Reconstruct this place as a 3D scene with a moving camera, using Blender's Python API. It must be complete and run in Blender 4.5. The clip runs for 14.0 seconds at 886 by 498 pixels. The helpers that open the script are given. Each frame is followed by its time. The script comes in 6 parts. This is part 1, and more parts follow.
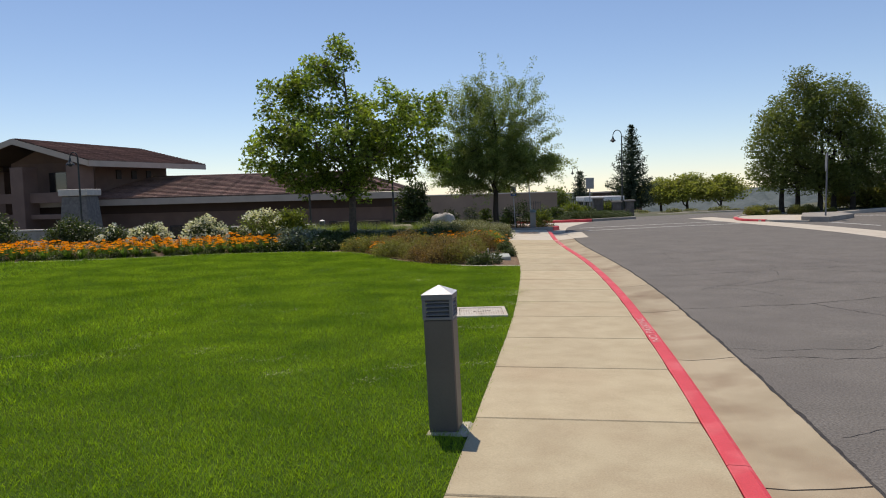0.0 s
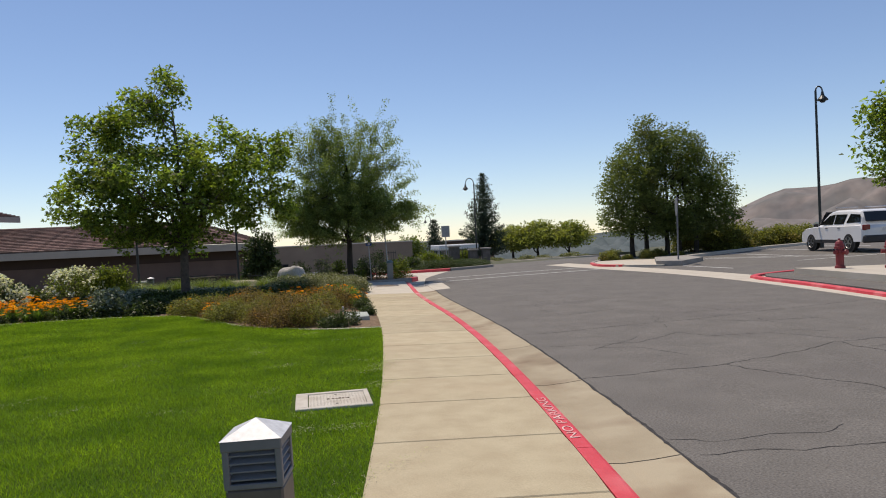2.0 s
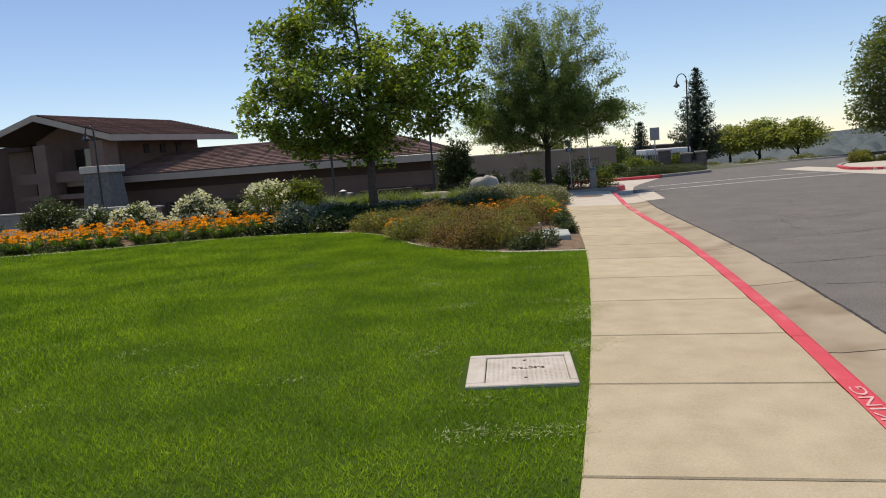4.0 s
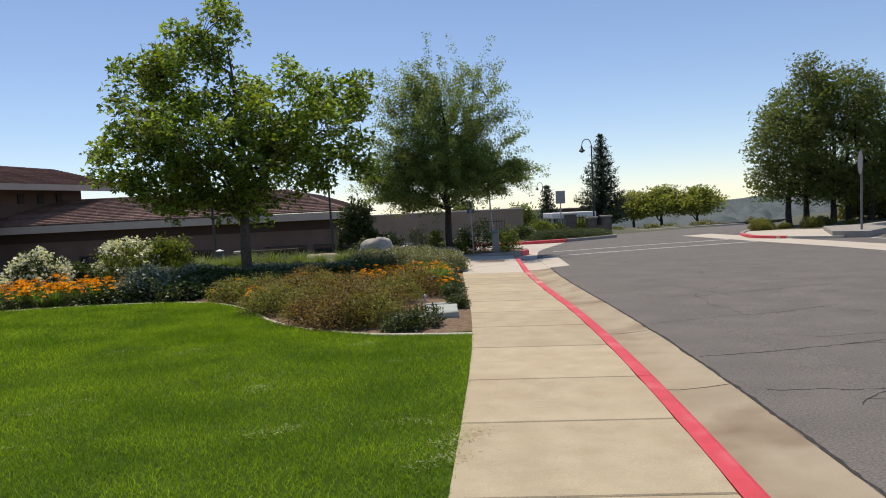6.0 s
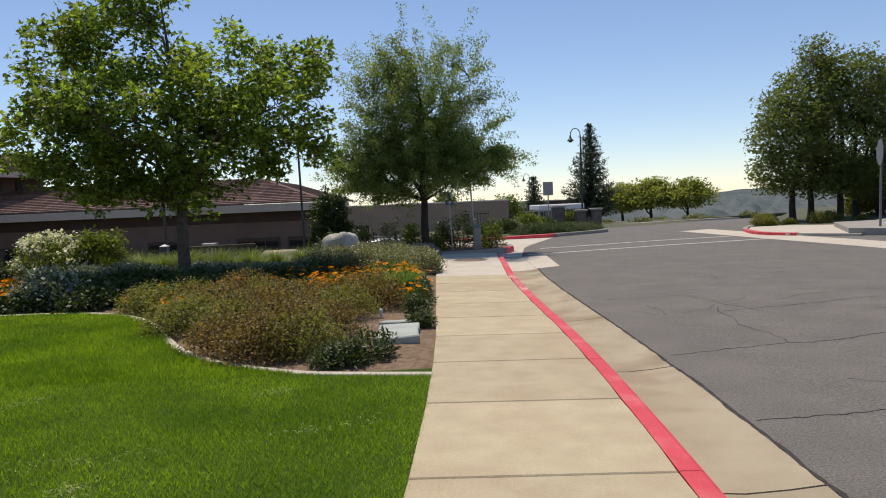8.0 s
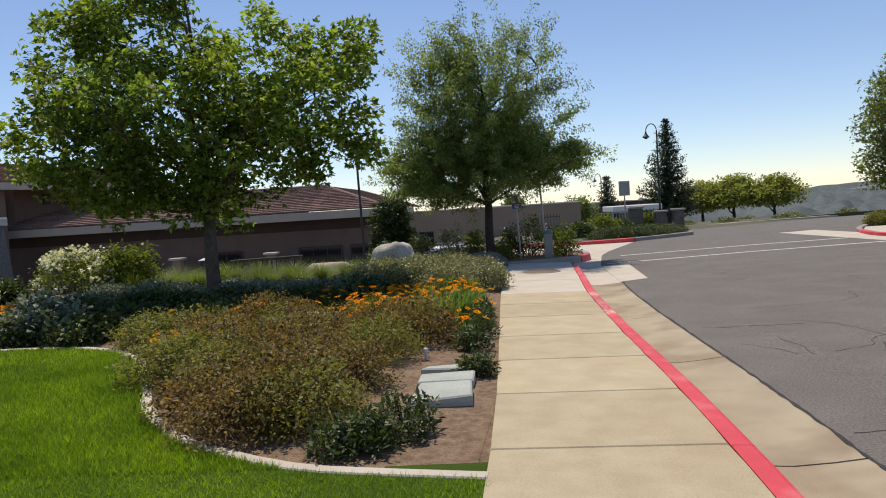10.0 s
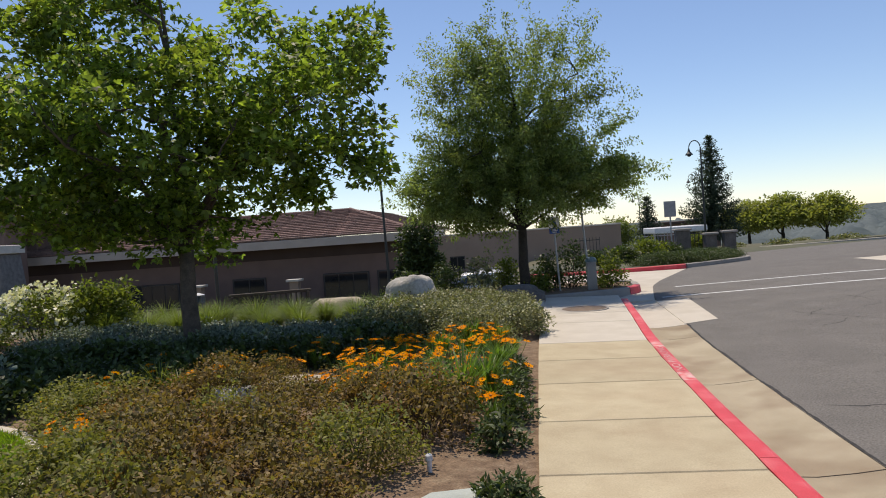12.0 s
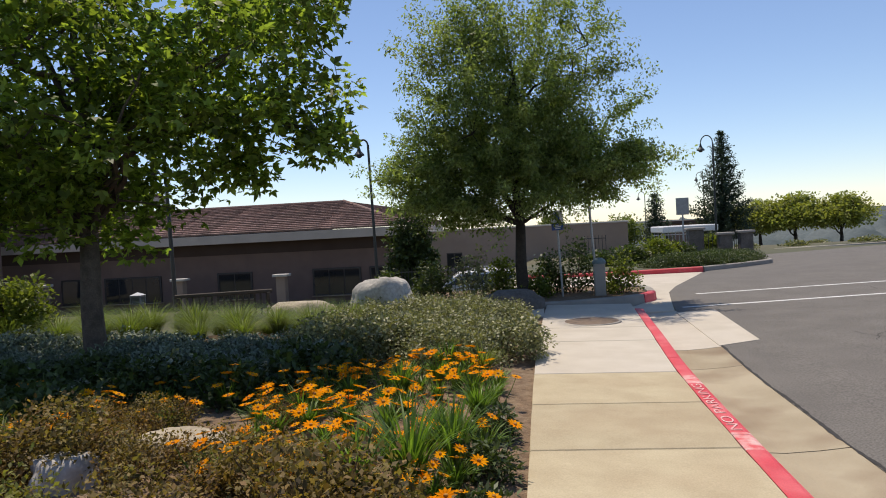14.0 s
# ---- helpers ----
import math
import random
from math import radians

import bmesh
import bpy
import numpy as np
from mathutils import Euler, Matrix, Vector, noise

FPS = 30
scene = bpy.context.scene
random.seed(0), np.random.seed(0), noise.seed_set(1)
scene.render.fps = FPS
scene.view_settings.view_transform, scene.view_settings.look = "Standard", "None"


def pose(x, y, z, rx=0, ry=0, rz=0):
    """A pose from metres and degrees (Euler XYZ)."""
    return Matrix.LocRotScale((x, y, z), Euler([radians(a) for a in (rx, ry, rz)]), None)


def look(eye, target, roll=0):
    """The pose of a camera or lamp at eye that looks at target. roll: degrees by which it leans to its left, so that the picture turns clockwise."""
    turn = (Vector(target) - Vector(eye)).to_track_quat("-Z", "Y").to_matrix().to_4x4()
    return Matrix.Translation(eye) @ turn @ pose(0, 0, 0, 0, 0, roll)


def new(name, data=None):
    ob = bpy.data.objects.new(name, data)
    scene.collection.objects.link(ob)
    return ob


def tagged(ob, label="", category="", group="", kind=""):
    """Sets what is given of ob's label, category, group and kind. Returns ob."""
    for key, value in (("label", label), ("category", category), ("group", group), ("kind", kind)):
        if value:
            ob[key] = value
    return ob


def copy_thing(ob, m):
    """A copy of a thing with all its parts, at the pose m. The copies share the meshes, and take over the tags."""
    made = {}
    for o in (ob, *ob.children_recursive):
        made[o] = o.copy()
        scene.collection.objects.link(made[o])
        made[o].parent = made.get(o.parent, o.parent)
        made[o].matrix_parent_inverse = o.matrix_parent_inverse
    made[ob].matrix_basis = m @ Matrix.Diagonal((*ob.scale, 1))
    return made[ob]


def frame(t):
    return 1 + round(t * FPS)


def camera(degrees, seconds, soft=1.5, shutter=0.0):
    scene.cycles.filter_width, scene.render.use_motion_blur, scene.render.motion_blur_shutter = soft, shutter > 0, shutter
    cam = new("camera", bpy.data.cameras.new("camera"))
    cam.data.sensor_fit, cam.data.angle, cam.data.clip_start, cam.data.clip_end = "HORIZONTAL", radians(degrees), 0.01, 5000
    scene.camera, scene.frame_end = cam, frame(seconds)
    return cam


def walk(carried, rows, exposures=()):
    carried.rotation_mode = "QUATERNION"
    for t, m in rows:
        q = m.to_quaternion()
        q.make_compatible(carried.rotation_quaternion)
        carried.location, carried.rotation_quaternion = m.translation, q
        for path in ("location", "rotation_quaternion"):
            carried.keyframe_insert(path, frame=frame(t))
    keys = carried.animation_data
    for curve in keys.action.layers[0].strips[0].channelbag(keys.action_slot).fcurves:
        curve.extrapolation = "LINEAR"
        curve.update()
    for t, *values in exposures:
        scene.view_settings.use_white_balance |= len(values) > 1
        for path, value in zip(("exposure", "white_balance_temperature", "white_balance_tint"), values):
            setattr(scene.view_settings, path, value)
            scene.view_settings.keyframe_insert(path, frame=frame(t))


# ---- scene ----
cam = camera(62.0, 14.0, soft=1.0)
PATH = [
    (0, (0.299, 0.09, 1.536), (0.23, 2.083, 1.385), -1.6),
    (0.5, (0.163, 0.681, 1.538), (0.155, 2.678, 1.425), -0.9),
    (1, (0.177, 1.197, 1.545), (0.177, 3.197, 1.486), -3.8),
    (1.5, (0.2, 1.82, 1.49), (0.255, 3.818, 1.448), -1.1),
    (2, (0.343, 2.241, 1.531), (0.673, 4.213, 1.5), -2.6),
    (2.5, (0.41, 2.843, 1.535), (0.464, 4.837, 1.385), -2.2),
    (5, (0.645, 5.601, 1.428), (0.408, 7.571, 1.175), -4.3),
    (5.5, (0.869, 6.089, 1.466), (1.005, 8.082, 1.356), -6.1),
    (6, (0.941, 6.704, 1.441), (0.968, 8.701, 1.339), -2.8),
    (6.5, (1.173, 7.284, 1.444), (1.535, 9.25, 1.381), -3.2),
    (7, (1.212, 7.887, 1.433), (1.313, 9.879, 1.291), -2.2),
    (7.5, (1.251, 8.471, 1.469), (1.387, 10.463, 1.356), -2.1),
    (8, (1.298, 9.089, 1.45), (1.361, 11.084, 1.322), -2.4),
    (8.5, (1.295, 9.72, 1.45), (1.366, 11.712, 1.284), -0.8),
    (9, (1.398, 10.317, 1.452), (1.396, 12.313, 1.324), -2.1),
    (11.5, (1.45, 12.991, 1.492), (1.257, 14.98, 1.402), -3.5),
    (12, (1.454, 13.694, 1.536), (1.242, 15.682, 1.493), -4.0),
    (12.5, (1.455, 14.357, 1.519), (1.21, 16.342, 1.493), -3.8),
    (13, (1.456, 14.992, 1.516), (1.259, 16.982, 1.485), -2.9),
    (13.5, (1.574, 15.451, 1.529), (1.425, 17.446, 1.497), -3.5),
    (14, (1.56, 16.041, 1.494), (1.34, 18.028, 1.439), -3.0),
]
walk(cam, [(t, look(eye, target, roll)) for t, eye, target, roll in PATH], [(0.0, -0.07, 7000, 14), (2.7, -0.07, 7000, 14), (5.0, 0.0, 7000, 14), (9.0, 0.02, 7000, 14), (11.5, 0.06, 7000, 14), (14.0, 0.1, 7000, 14)])

# ---- light ----
SUN_AZ, SUN_EL = -20.0, 67.5          # degrees from straight ahead (minus: to the left), degrees above the horizon
world = bpy.data.worlds.new("sky")
scene.world = world
world.use_nodes = True
_n = world.node_tree.nodes
_sky = _n.new("ShaderNodeTexSky")
_sky.sky_type = "NISHITA"
_sky.sun_disc = False
_sky.sun_elevation = radians(SUN_EL)
_sky.sun_rotation = radians(SUN_AZ)
_sky.air_density, _sky.dust_density, _sky.ozone_density = 0.9, 0.0, 4.0
_sky.altitude = 300
_n["Background"].inputs[1].default_value = 0.128
_tint = _n.new("ShaderNodeMix")
_tint.data_type, _tint.blend_type = "RGBA", "MULTIPLY"
_tint.inputs[0].default_value = 1.0
_tint.inputs[7].default_value = (0.995, 0.985, 1.01, 1)
world.node_tree.links.new(_sky.outputs[0], _tint.inputs[6])
world.node_tree.links.new(_tint.outputs[2], _n["Background"].inputs[0])
sun = new("sun", bpy.data.lights.new("sun", "SUN"))
sun.data.energy, sun.data.angle, sun.data.color = 3.85, radians(0.55), (1.0, 0.93, 0.81)
_a, _e = radians(SUN_AZ), radians(SUN_EL)
sun.matrix_world = look((0, 0, 30), (-40 * math.sin(_a) * math.cos(_e), -40 * math.cos(_a) * math.cos(_e), 30 - 40 * math.sin(_e)))


# ---- materials ----
def material(name, base, other=None, scale=3.0, rough=0.8, bump=0.0, bump_scale=40.0, fine=0.25, metal=0.0, rand=0.0, island=0.0,
             through_light=0.0, spec=0.5, third=None, third_scale=0.6, third_amount=0.5, stretch=(1, 1, 1)):
    """A surface of one paint or stuff: two scales of colour, grain and relief."""
    m = bpy.data.materials.new(name)
    m.use_nodes = True
    nt = m.node_tree
    n, link = nt.nodes, nt.links.new
    b = n["Principled BSDF"]
    b.inputs["Roughness"].default_value, b.inputs["Metallic"].default_value = rough, metal
    b.inputs["Specular IOR Level"].default_value = spec
    co = n.new("ShaderNodeTexCoord")
    mp = n.new("ShaderNodeMapping")
    mp.inputs["Scale"].default_value = stretch
    link(co.outputs["Object"], mp.inputs[0])

    def noise_at(s, detail=5.0):
        t = n.new("ShaderNodeTexNoise")
        t.inputs["Scale"].default_value, t.inputs["Detail"].default_value = s, detail
        link(mp.outputs[0], t.inputs["Vector"])
        return t.outputs["Fac"]

    def mix(fac, a, c, kind="MIX"):
        x = n.new("ShaderNodeMix")
        x.data_type, x.blend_type = "RGBA", kind
        for slot, value in ((0, fac), (6, a), (7, c)):
            if isinstance(value, (int, float)):
                x.inputs[slot].default_value = value
            elif isinstance(value, tuple):
                x.inputs[slot].default_value = (*value, 1)
            else:
                link(value, x.inputs[slot])
        return x.outputs[2]

    def ramp(value, lo, hi, a=0.0, z=1.0):
        r = n.new("ShaderNodeMapRange")
        r.inputs[1].default_value, r.inputs[2].default_value, r.inputs[3].default_value, r.inputs[4].default_value = lo, hi, a, z
        link(value, r.inputs[0])
        return r.outputs[0]

    colour = mix(ramp(noise_at(scale), 0.35, 0.65), base, other or tuple(c * 0.8 for c in base))
    if third:
        colour = mix(ramp(noise_at(third_scale, 3.0), 0.5, 0.7, 0.0, third_amount), colour, third)
    if fine:
        colour = mix(1.0, colour, ramp(noise_at(bump_scale, 3.0), 0.2, 0.8, 1 - fine, 1 + fine), "MULTIPLY")
    if rand:
        info = n.new("ShaderNodeObjectInfo")
        colour = mix(1.0, colour, ramp(info.outputs["Random"], 0, 1, 1 - rand, 1 + rand), "MULTIPLY")
    if island:
        geo = n.new("ShaderNodeNewGeometry")
        colour = mix(1.0, colour, ramp(geo.outputs["Random Per Island"], 0, 1, 1 - island, 1 + island), "MULTIPLY")
    link(colour, b.inputs["Base Color"])
    if bump:
        bp = n.new("ShaderNodeBump")
        bp.inputs["Strength"].default_value, bp.inputs["Distance"].default_value = bump, 0.01
        link(noise_at(bump_scale, 4.0), bp.inputs["Height"])
        link(bp.outputs[0], b.inputs["Normal"])
    if through_light:
        tr = n.new("ShaderNodeBsdfTranslucent")
        bright = mix(1.0, colour, (1.35, 1.4, 0.6), "MULTIPLY")
        link(bright, tr.inputs[0])
        ms = n.new("ShaderNodeMixShader")
        ms.inputs[0].default_value = through_light
        link(b.outputs[0], ms.inputs[1])
        link(tr.outputs[0], ms.inputs[2])
        link(ms.outputs[0], n["Material Output"].inputs[0])
    return m


CONCRETE = material("tan_concrete", (0.49, 0.42, 0.28), (0.425, 0.352, 0.23), 3.2, 0.9, 0.35, 90, 0.14, rand=0.06, third=(0.40, 0.30, 0.19), third_scale=0.9, third_amount=0.45)
CONCRETE_NEW = material("pale_concrete", (0.56, 0.51, 0.43), (0.50, 0.45, 0.37), 2.0, 0.9, 0.25, 160, 0.08, rand=0.04, third=(0.44, 0.39, 0.31), third_amount=0.35)
GUTTER = material("stained_gutter_concrete", (0.41, 0.35, 0.245), (0.33, 0.275, 0.185), 1.6, 0.9, 0.3, 150, 0.12, rand=0.06, third=(0.21, 0.145, 0.09), third_scale=1.1, third_amount=0.8)
RED = material("red_curb_paint", (0.66, 0.055, 0.075), (0.60, 0.045, 0.06), 6.0, 0.6, 0.2, 90, 0.10, third=(0.74, 0.22, 0.22), third_scale=2.2, third_amount=0.6)
RED_WORN = material("worn_red_curb_paint", (0.68, 0.10, 0.11), (0.72, 0.45, 0.42), 11.0, 0.7, 0.2, 90, 0.12, third=(0.70, 0.55, 0.50), third_scale=6.0, third_amount=0.8)
STENCIL = material("worn_white_stencil_paint", (0.74, 0.56, 0.52), (0.69, 0.28, 0.28), 14.0, 0.75, 0.2, 90, 0.15, third=(0.68, 0.13, 0.14), third_scale=22.0, third_amount=0.85)
CLIPPING = material("dry_grass_clipping", (0.46, 0.47, 0.27), (0.36, 0.40, 0.20), 9.0, 0.8, 0, 40, 0.1, island=0.3, through_light=0.3, spec=0.2)
ASPHALT = material("grey_asphalt", (0.158, 0.146, 0.13), (0.132, 0.122, 0.108), 1.6, 0.9, 0.9, 60, 0.55, third=(0.125, 0.114, 0.104), third_scale=0.5, third_amount=0.6)
ASPHALT_FAR = material("asphalt_lot", (0.13, 0.127, 0.127), (0.11, 0.107, 0.107), 0.7, 0.9, 0.4, 150, 0.2)
CRACK = material("asphalt_crack", (0.035, 0.033, 0.032), (0.05, 0.047, 0.045), 20, 1.0)
LINE = material("white_road_paint", (0.72, 0.72, 0.70), (0.55, 0.55, 0.54), 9.0, 0.75, 0.2, 120, 0.12)
JOINT = material("joint_dirt", (0.06, 0.045, 0.03), (0.04, 0.03, 0.02), 14, 1.0)
LAWN_SOIL = material("turf", (0.055, 0.10, 0.012), (0.04, 0.076, 0.009), 2.0, 1.0, 0.6, 120, 0.35, spec=0.1, third=(0.055, 0.085, 0.016), third_scale=0.5, third_amount=0.6)
BLADE = material("grass_blade", (0.275, 0.40, 0.03), (0.145, 0.25, 0.018), 1.1, 0.6, 0, 40, 0.1, island=0.5, through_light=0.45, spec=0.2, third=(0.15, 0.25, 0.035), third_scale=1.3, third_amount=0.5)
SOIL = material("bed_soil", (0.235, 0.16, 0.10), (0.14, 0.09, 0.055), 14.0, 1.0, 1.0, 70, 0.45, third=(0.30, 0.23, 0.15), third_scale=9.0, third_amount=0.5)
SCRUB = material("dry_scrub_ground", (0.13, 0.115, 0.07), (0.085, 0.09, 0.05), 0.08, 1.0, 0, 2.0, 0.3, third=(0.07, 0.09, 0.045), third_scale=0.02, third_amount=0.8)
BARK = material("bark", (0.13, 0.10, 0.075), (0.075, 0.058, 0.045), 9, 0.95, 0.7, 60, 0.3)
BARK_DARK = material("dark_bark", (0.055, 0.045, 0.035), (0.035, 0.028, 0.022), 9, 0.95, 0.7, 60, 0.3)
LEAF_SYC = material("sycamore_leaf", (0.205, 0.285, 0.06), (0.135, 0.19, 0.042), 0.9, 0.5, 0, 40, 0.05, island=0.65, through_light=0.58, spec=0.4, third=(0.17, 0.19, 0.035), third_scale=0.8, third_amount=0.5)
LEAF_OAK = material("oak_leaf", (0.235, 0.30, 0.115), (0.165, 0.22, 0.08), 0.9, 0.55, 0, 40, 0.05, island=0.45, through_light=0.55, spec=0.35, third=(0.20, 0.21, 0.06), third_scale=0.6, third_amount=0.5)
LEAF_YELLOW = material("yellowing_leaf", (0.32, 0.34, 0.10), (0.23, 0.27, 0.075), 0.5, 0.6, 0, 40, 0.05, island=0.35, through_light=0.45, spec=0.3, third=(0.20, 0.13, 0.04), third_scale=0.25, third_amount=0.6)
NEEDLE = material("dark_needles", (0.08, 0.105, 0.07), (0.055, 0.078, 0.052), 2.0, 0.7, 0, 40, 0.05, island=0.3, through_light=0.2, spec=0.2)
STUCCO = material("brown_stucco", (0.215, 0.14, 0.112), (0.185, 0.12, 0.097), 1.2, 0.95, 0.35, 120, 0.08)
STUCCO_TAN = material("tan_stucco", (0.36, 0.265, 0.20), (0.315, 0.23, 0.175), 1.0, 0.95, 0.35, 120, 0.08)
# brown of the roof decks, used too for the shade painted below the eave
BAND = material("dark_brown_roof_and_eave_shade", (0.085, 0.055, 0.046), (0.075, 0.048, 0.04), 1.0, 0.95, 0.3, 120, 0.08)
FASCIA = material("cream_fascia", (0.50, 0.42, 0.35), (0.45, 0.375, 0.31), 1.5, 0.7, 0.1, 60, 0.06)
ROOF_TILE = material("brown_roof_tile", (0.29, 0.185, 0.15), (0.215, 0.135, 0.11), 3.0, 0.85, 0.3, 60, 0.15, rand=0.25, island=0.25)
SOFFIT = material("dark_soffit", (0.07, 0.05, 0.04), None, 2.0, 0.9)
STONE_COL = material("grey_stone_cladding", (0.20, 0.19, 0.18), (0.13, 0.125, 0.12), 5, 0.9, 0.6, 30, 0.2)
CAP = material("pale_cap_stone", (0.60, 0.56, 0.50), (0.52, 0.48, 0.42), 3, 0.85, 0.2, 60, 0.08)
GLASS = material("dark_window_glass", (0.02, 0.022, 0.024), (0.03, 0.03, 0.032), 0.6, 0.05, 0, 10, 0.0, spec=0.8)
FRAME_DARK = material("dark_bronze_frame", (0.05, 0.04, 0.035), None, 3, 0.5)
POLE = material("dark_green_pole_paint", (0.025, 0.03, 0.028), (0.02, 0.024, 0.022), 8, 0.45)
# dry brown slopes with distance haze mixed into the colour as grey
HILL = material("dry_hillside_painted_haze", (0.25, 0.21, 0.19), (0.165, 0.155, 0.15), 0.02, 1.0, 0, 0.05, 0.2, third=(0.135, 0.14, 0.13), third_scale=0.011, third_amount=0.7)


# ---- mesh tools ----
def fast_mesh(name, verts, faces, mats, index=None, smooth=False):
    """A mesh from an n x 3 array and an m x k array of corners."""
    verts, faces = np.asarray(verts, np.float32), np.asarray(faces, np.int32)
    me = bpy.data.meshes.new(name)
    count, k = faces.shape
    me.vertices.add(len(verts))
    me.vertices.foreach_set("co", verts.ravel())
    me.loops.add(count * k)
    me.loops.foreach_set("vertex_index", faces.ravel())
    me.polygons.add(count)
    me.polygons.foreach_set("loop_start", np.arange(0, count * k, k, dtype=np.int32))
    me.polygons.foreach_set("loop_total", np.full(count, k, np.int32))
    for m in mats:
        me.materials.append(m)
    if index is not None:
        me.polygons.foreach_set("material_index", np.asarray(index, np.int32))
    if smooth:
        me.polygons.foreach_set("use_smooth", np.ones(count, bool))
    me.update(calc_edges=True)
    me.validate()
    return me


def part(name, bm, mat, parent, label="", m=None, smooth=False):
    """Links a bmesh, or a ready mesh, as one object under a thing or a part."""
    if isinstance(bm, bpy.types.Mesh):
        me = bm
    else:
        bmesh.ops.recalc_face_normals(bm, faces=bm.faces)
        me = bpy.data.meshes.new(name)
        bm.to_mesh(me)
        bm.free()
        me.materials.append(mat)
        if smooth:
            for p in me.polygons:
                p.use_smooth = True
    ob = new(name, me)
    ob.parent = parent
    if m is not None:
        ob.matrix_basis = m
    if label:
        ob["label"] = label
    return ob


def empty(name, m, label, category, group="", kind=""):
    ob = new(name)
    ob.matrix_basis = m
    ob.empty_display_size = 0.2
    return tagged(ob, label, category, group, kind)


def box(size, at=(0, 0, 0), bevel=0.0, bm=None, turn=0.0, segments=1):
    """A box with its middle at the place given, with rounded edges."""
    bm = bm or bmesh.new()
    made = bmesh.ops.create_cube(bm, size=1.0, matrix=pose(*at, 0, 0, turn) @ Matrix.Diagonal((*size, 1)))
    if bevel:
        edges = list({e for v in made["verts"] for e in v.link_edges})
        bmesh.ops.bevel(bm, geom=edges, offset=bevel, segments=segments, profile=0.6, affect="EDGES", clamp_overlap=True)
    return bm


def tube(points, radii, sides=8, bm=None, caps=True):
    """A tapered tube along points."""
    bm = bm or bmesh.new()
    rings = []
    pts = [Vector(p) for p in points]
    for i, p in enumerate(pts):
        d = (pts[min(i + 1, len(pts) - 1)] - pts[max(i - 1, 0)]).normalized()
        side = d.orthogonal().normalized() if abs(d.z) > 0.99 else d.cross(Vector((0, 0, 1))).normalized()
        if abs(d.z) > 0.99:
            side = Vector((1, 0, 0))
            side = (side - d * side.dot(d)).normalized()
        up = side.cross(d)
        rings.append([bm.verts.new(p + radii[i] * (math.cos(2 * math.pi * k / sides) * side + math.sin(2 * math.pi * k / sides) * up)) for k in range(sides)])
    for a, b in zip(rings, rings[1:]):
        for k in range(sides):
            bm.faces.new((a[k], a[(k + 1) % sides], b[(k + 1) % sides], b[k]))
    if caps:
        bm.faces.new(rings[0])
        bm.faces.new(rings[-1])
    return bm


def prism(outline, z0, z1, bm=None, chamfer=0.0):
    """A flat block over an outline of (x, y) or (x, y, z of the top)."""
    bm = bm or bmesh.new()
    low = [bm.verts.new((p[0], p[1], z0)) for p in outline]
    high = [bm.verts.new((p[0], p[1], (p[2] if len(p) > 2 else z1))) for p in outline]
    n = len(outline)
    for i in range(n):
        bm.faces.new((low[i], low[(i + 1) % n], high[(i + 1) % n], high[i]))
    top = bm.faces.new(high)
    bm.faces.new(low[::-1])
    if chamfer:
        bmesh.ops.bevel(bm, geom=list(top.edges), offset=chamfer, segments=1, affect="EDGES", clamp_overlap=True)
    return bm


def lathe(profile, sides=16, bm=None, at=(0, 0, 0)):
    """A turned shape from (radius, height) pairs."""
    bm = bm or bmesh.new()
    rings = [[bm.verts.new((at[0] + r * math.cos(2 * math.pi * k / sides), at[1] + r * math.sin(2 * math.pi * k / sides), at[2] + z)) for k in range(sides)] for r, z in profile]
    for a, b in zip(rings, rings[1:]):
        for k in range(sides):
            bm.faces.new((a[k], a[(k + 1) % sides], b[(k + 1) % sides], b[k]))
    bm.faces.new(rings[0][::-1])
    bm.faces.new(rings[-1])
    return bm


def smooth_line(knots, step=0.25):
    """A Catmull-Rom curve through knots, as a list of Vectors."""
    k = [Vector(p) for p in knots]
    k = [2 * k[0] - k[1]] + k + [2 * k[-1] - k[-2]]
    out = []
    for a, b, c, d in zip(k, k[1:], k[2:], k[3:]):
        n = max(1, int((c - b).length / step))
        for i in range(n):
            t = i / n
            out.append(0.5 * (2 * b + (c - a) * t + (2 * a - 5 * b + 4 * c - d) * t * t + (3 * b - a - 3 * c + d) * t ** 3))
    return out + [k[-2]]


def sweep(line, profile, bm=None):
    """A profile of (across, height) carried along a line; across is to the right of the way."""
    bm = bm or bmesh.new()
    rings = []
    for i, p in enumerate(line):
        d = (line[min(i + 1, len(line) - 1)] - line[max(i - 1, 0)])
        r = Vector((d.y, -d.x, 0)).normalized()
        rings.append([bm.verts.new((p.x + r.x * a, p.y + r.y * a, p.z + h)) for a, h in profile])
    n = len(profile)
    for a, b in zip(rings, rings[1:]):
        for k in range(n):
            bm.faces.new((a[k], a[(k + 1) % n], b[(k + 1) % n], b[k]))
    bm.faces.new(rings[0])
    bm.faces.new(rings[-1][::-1])
    return bm


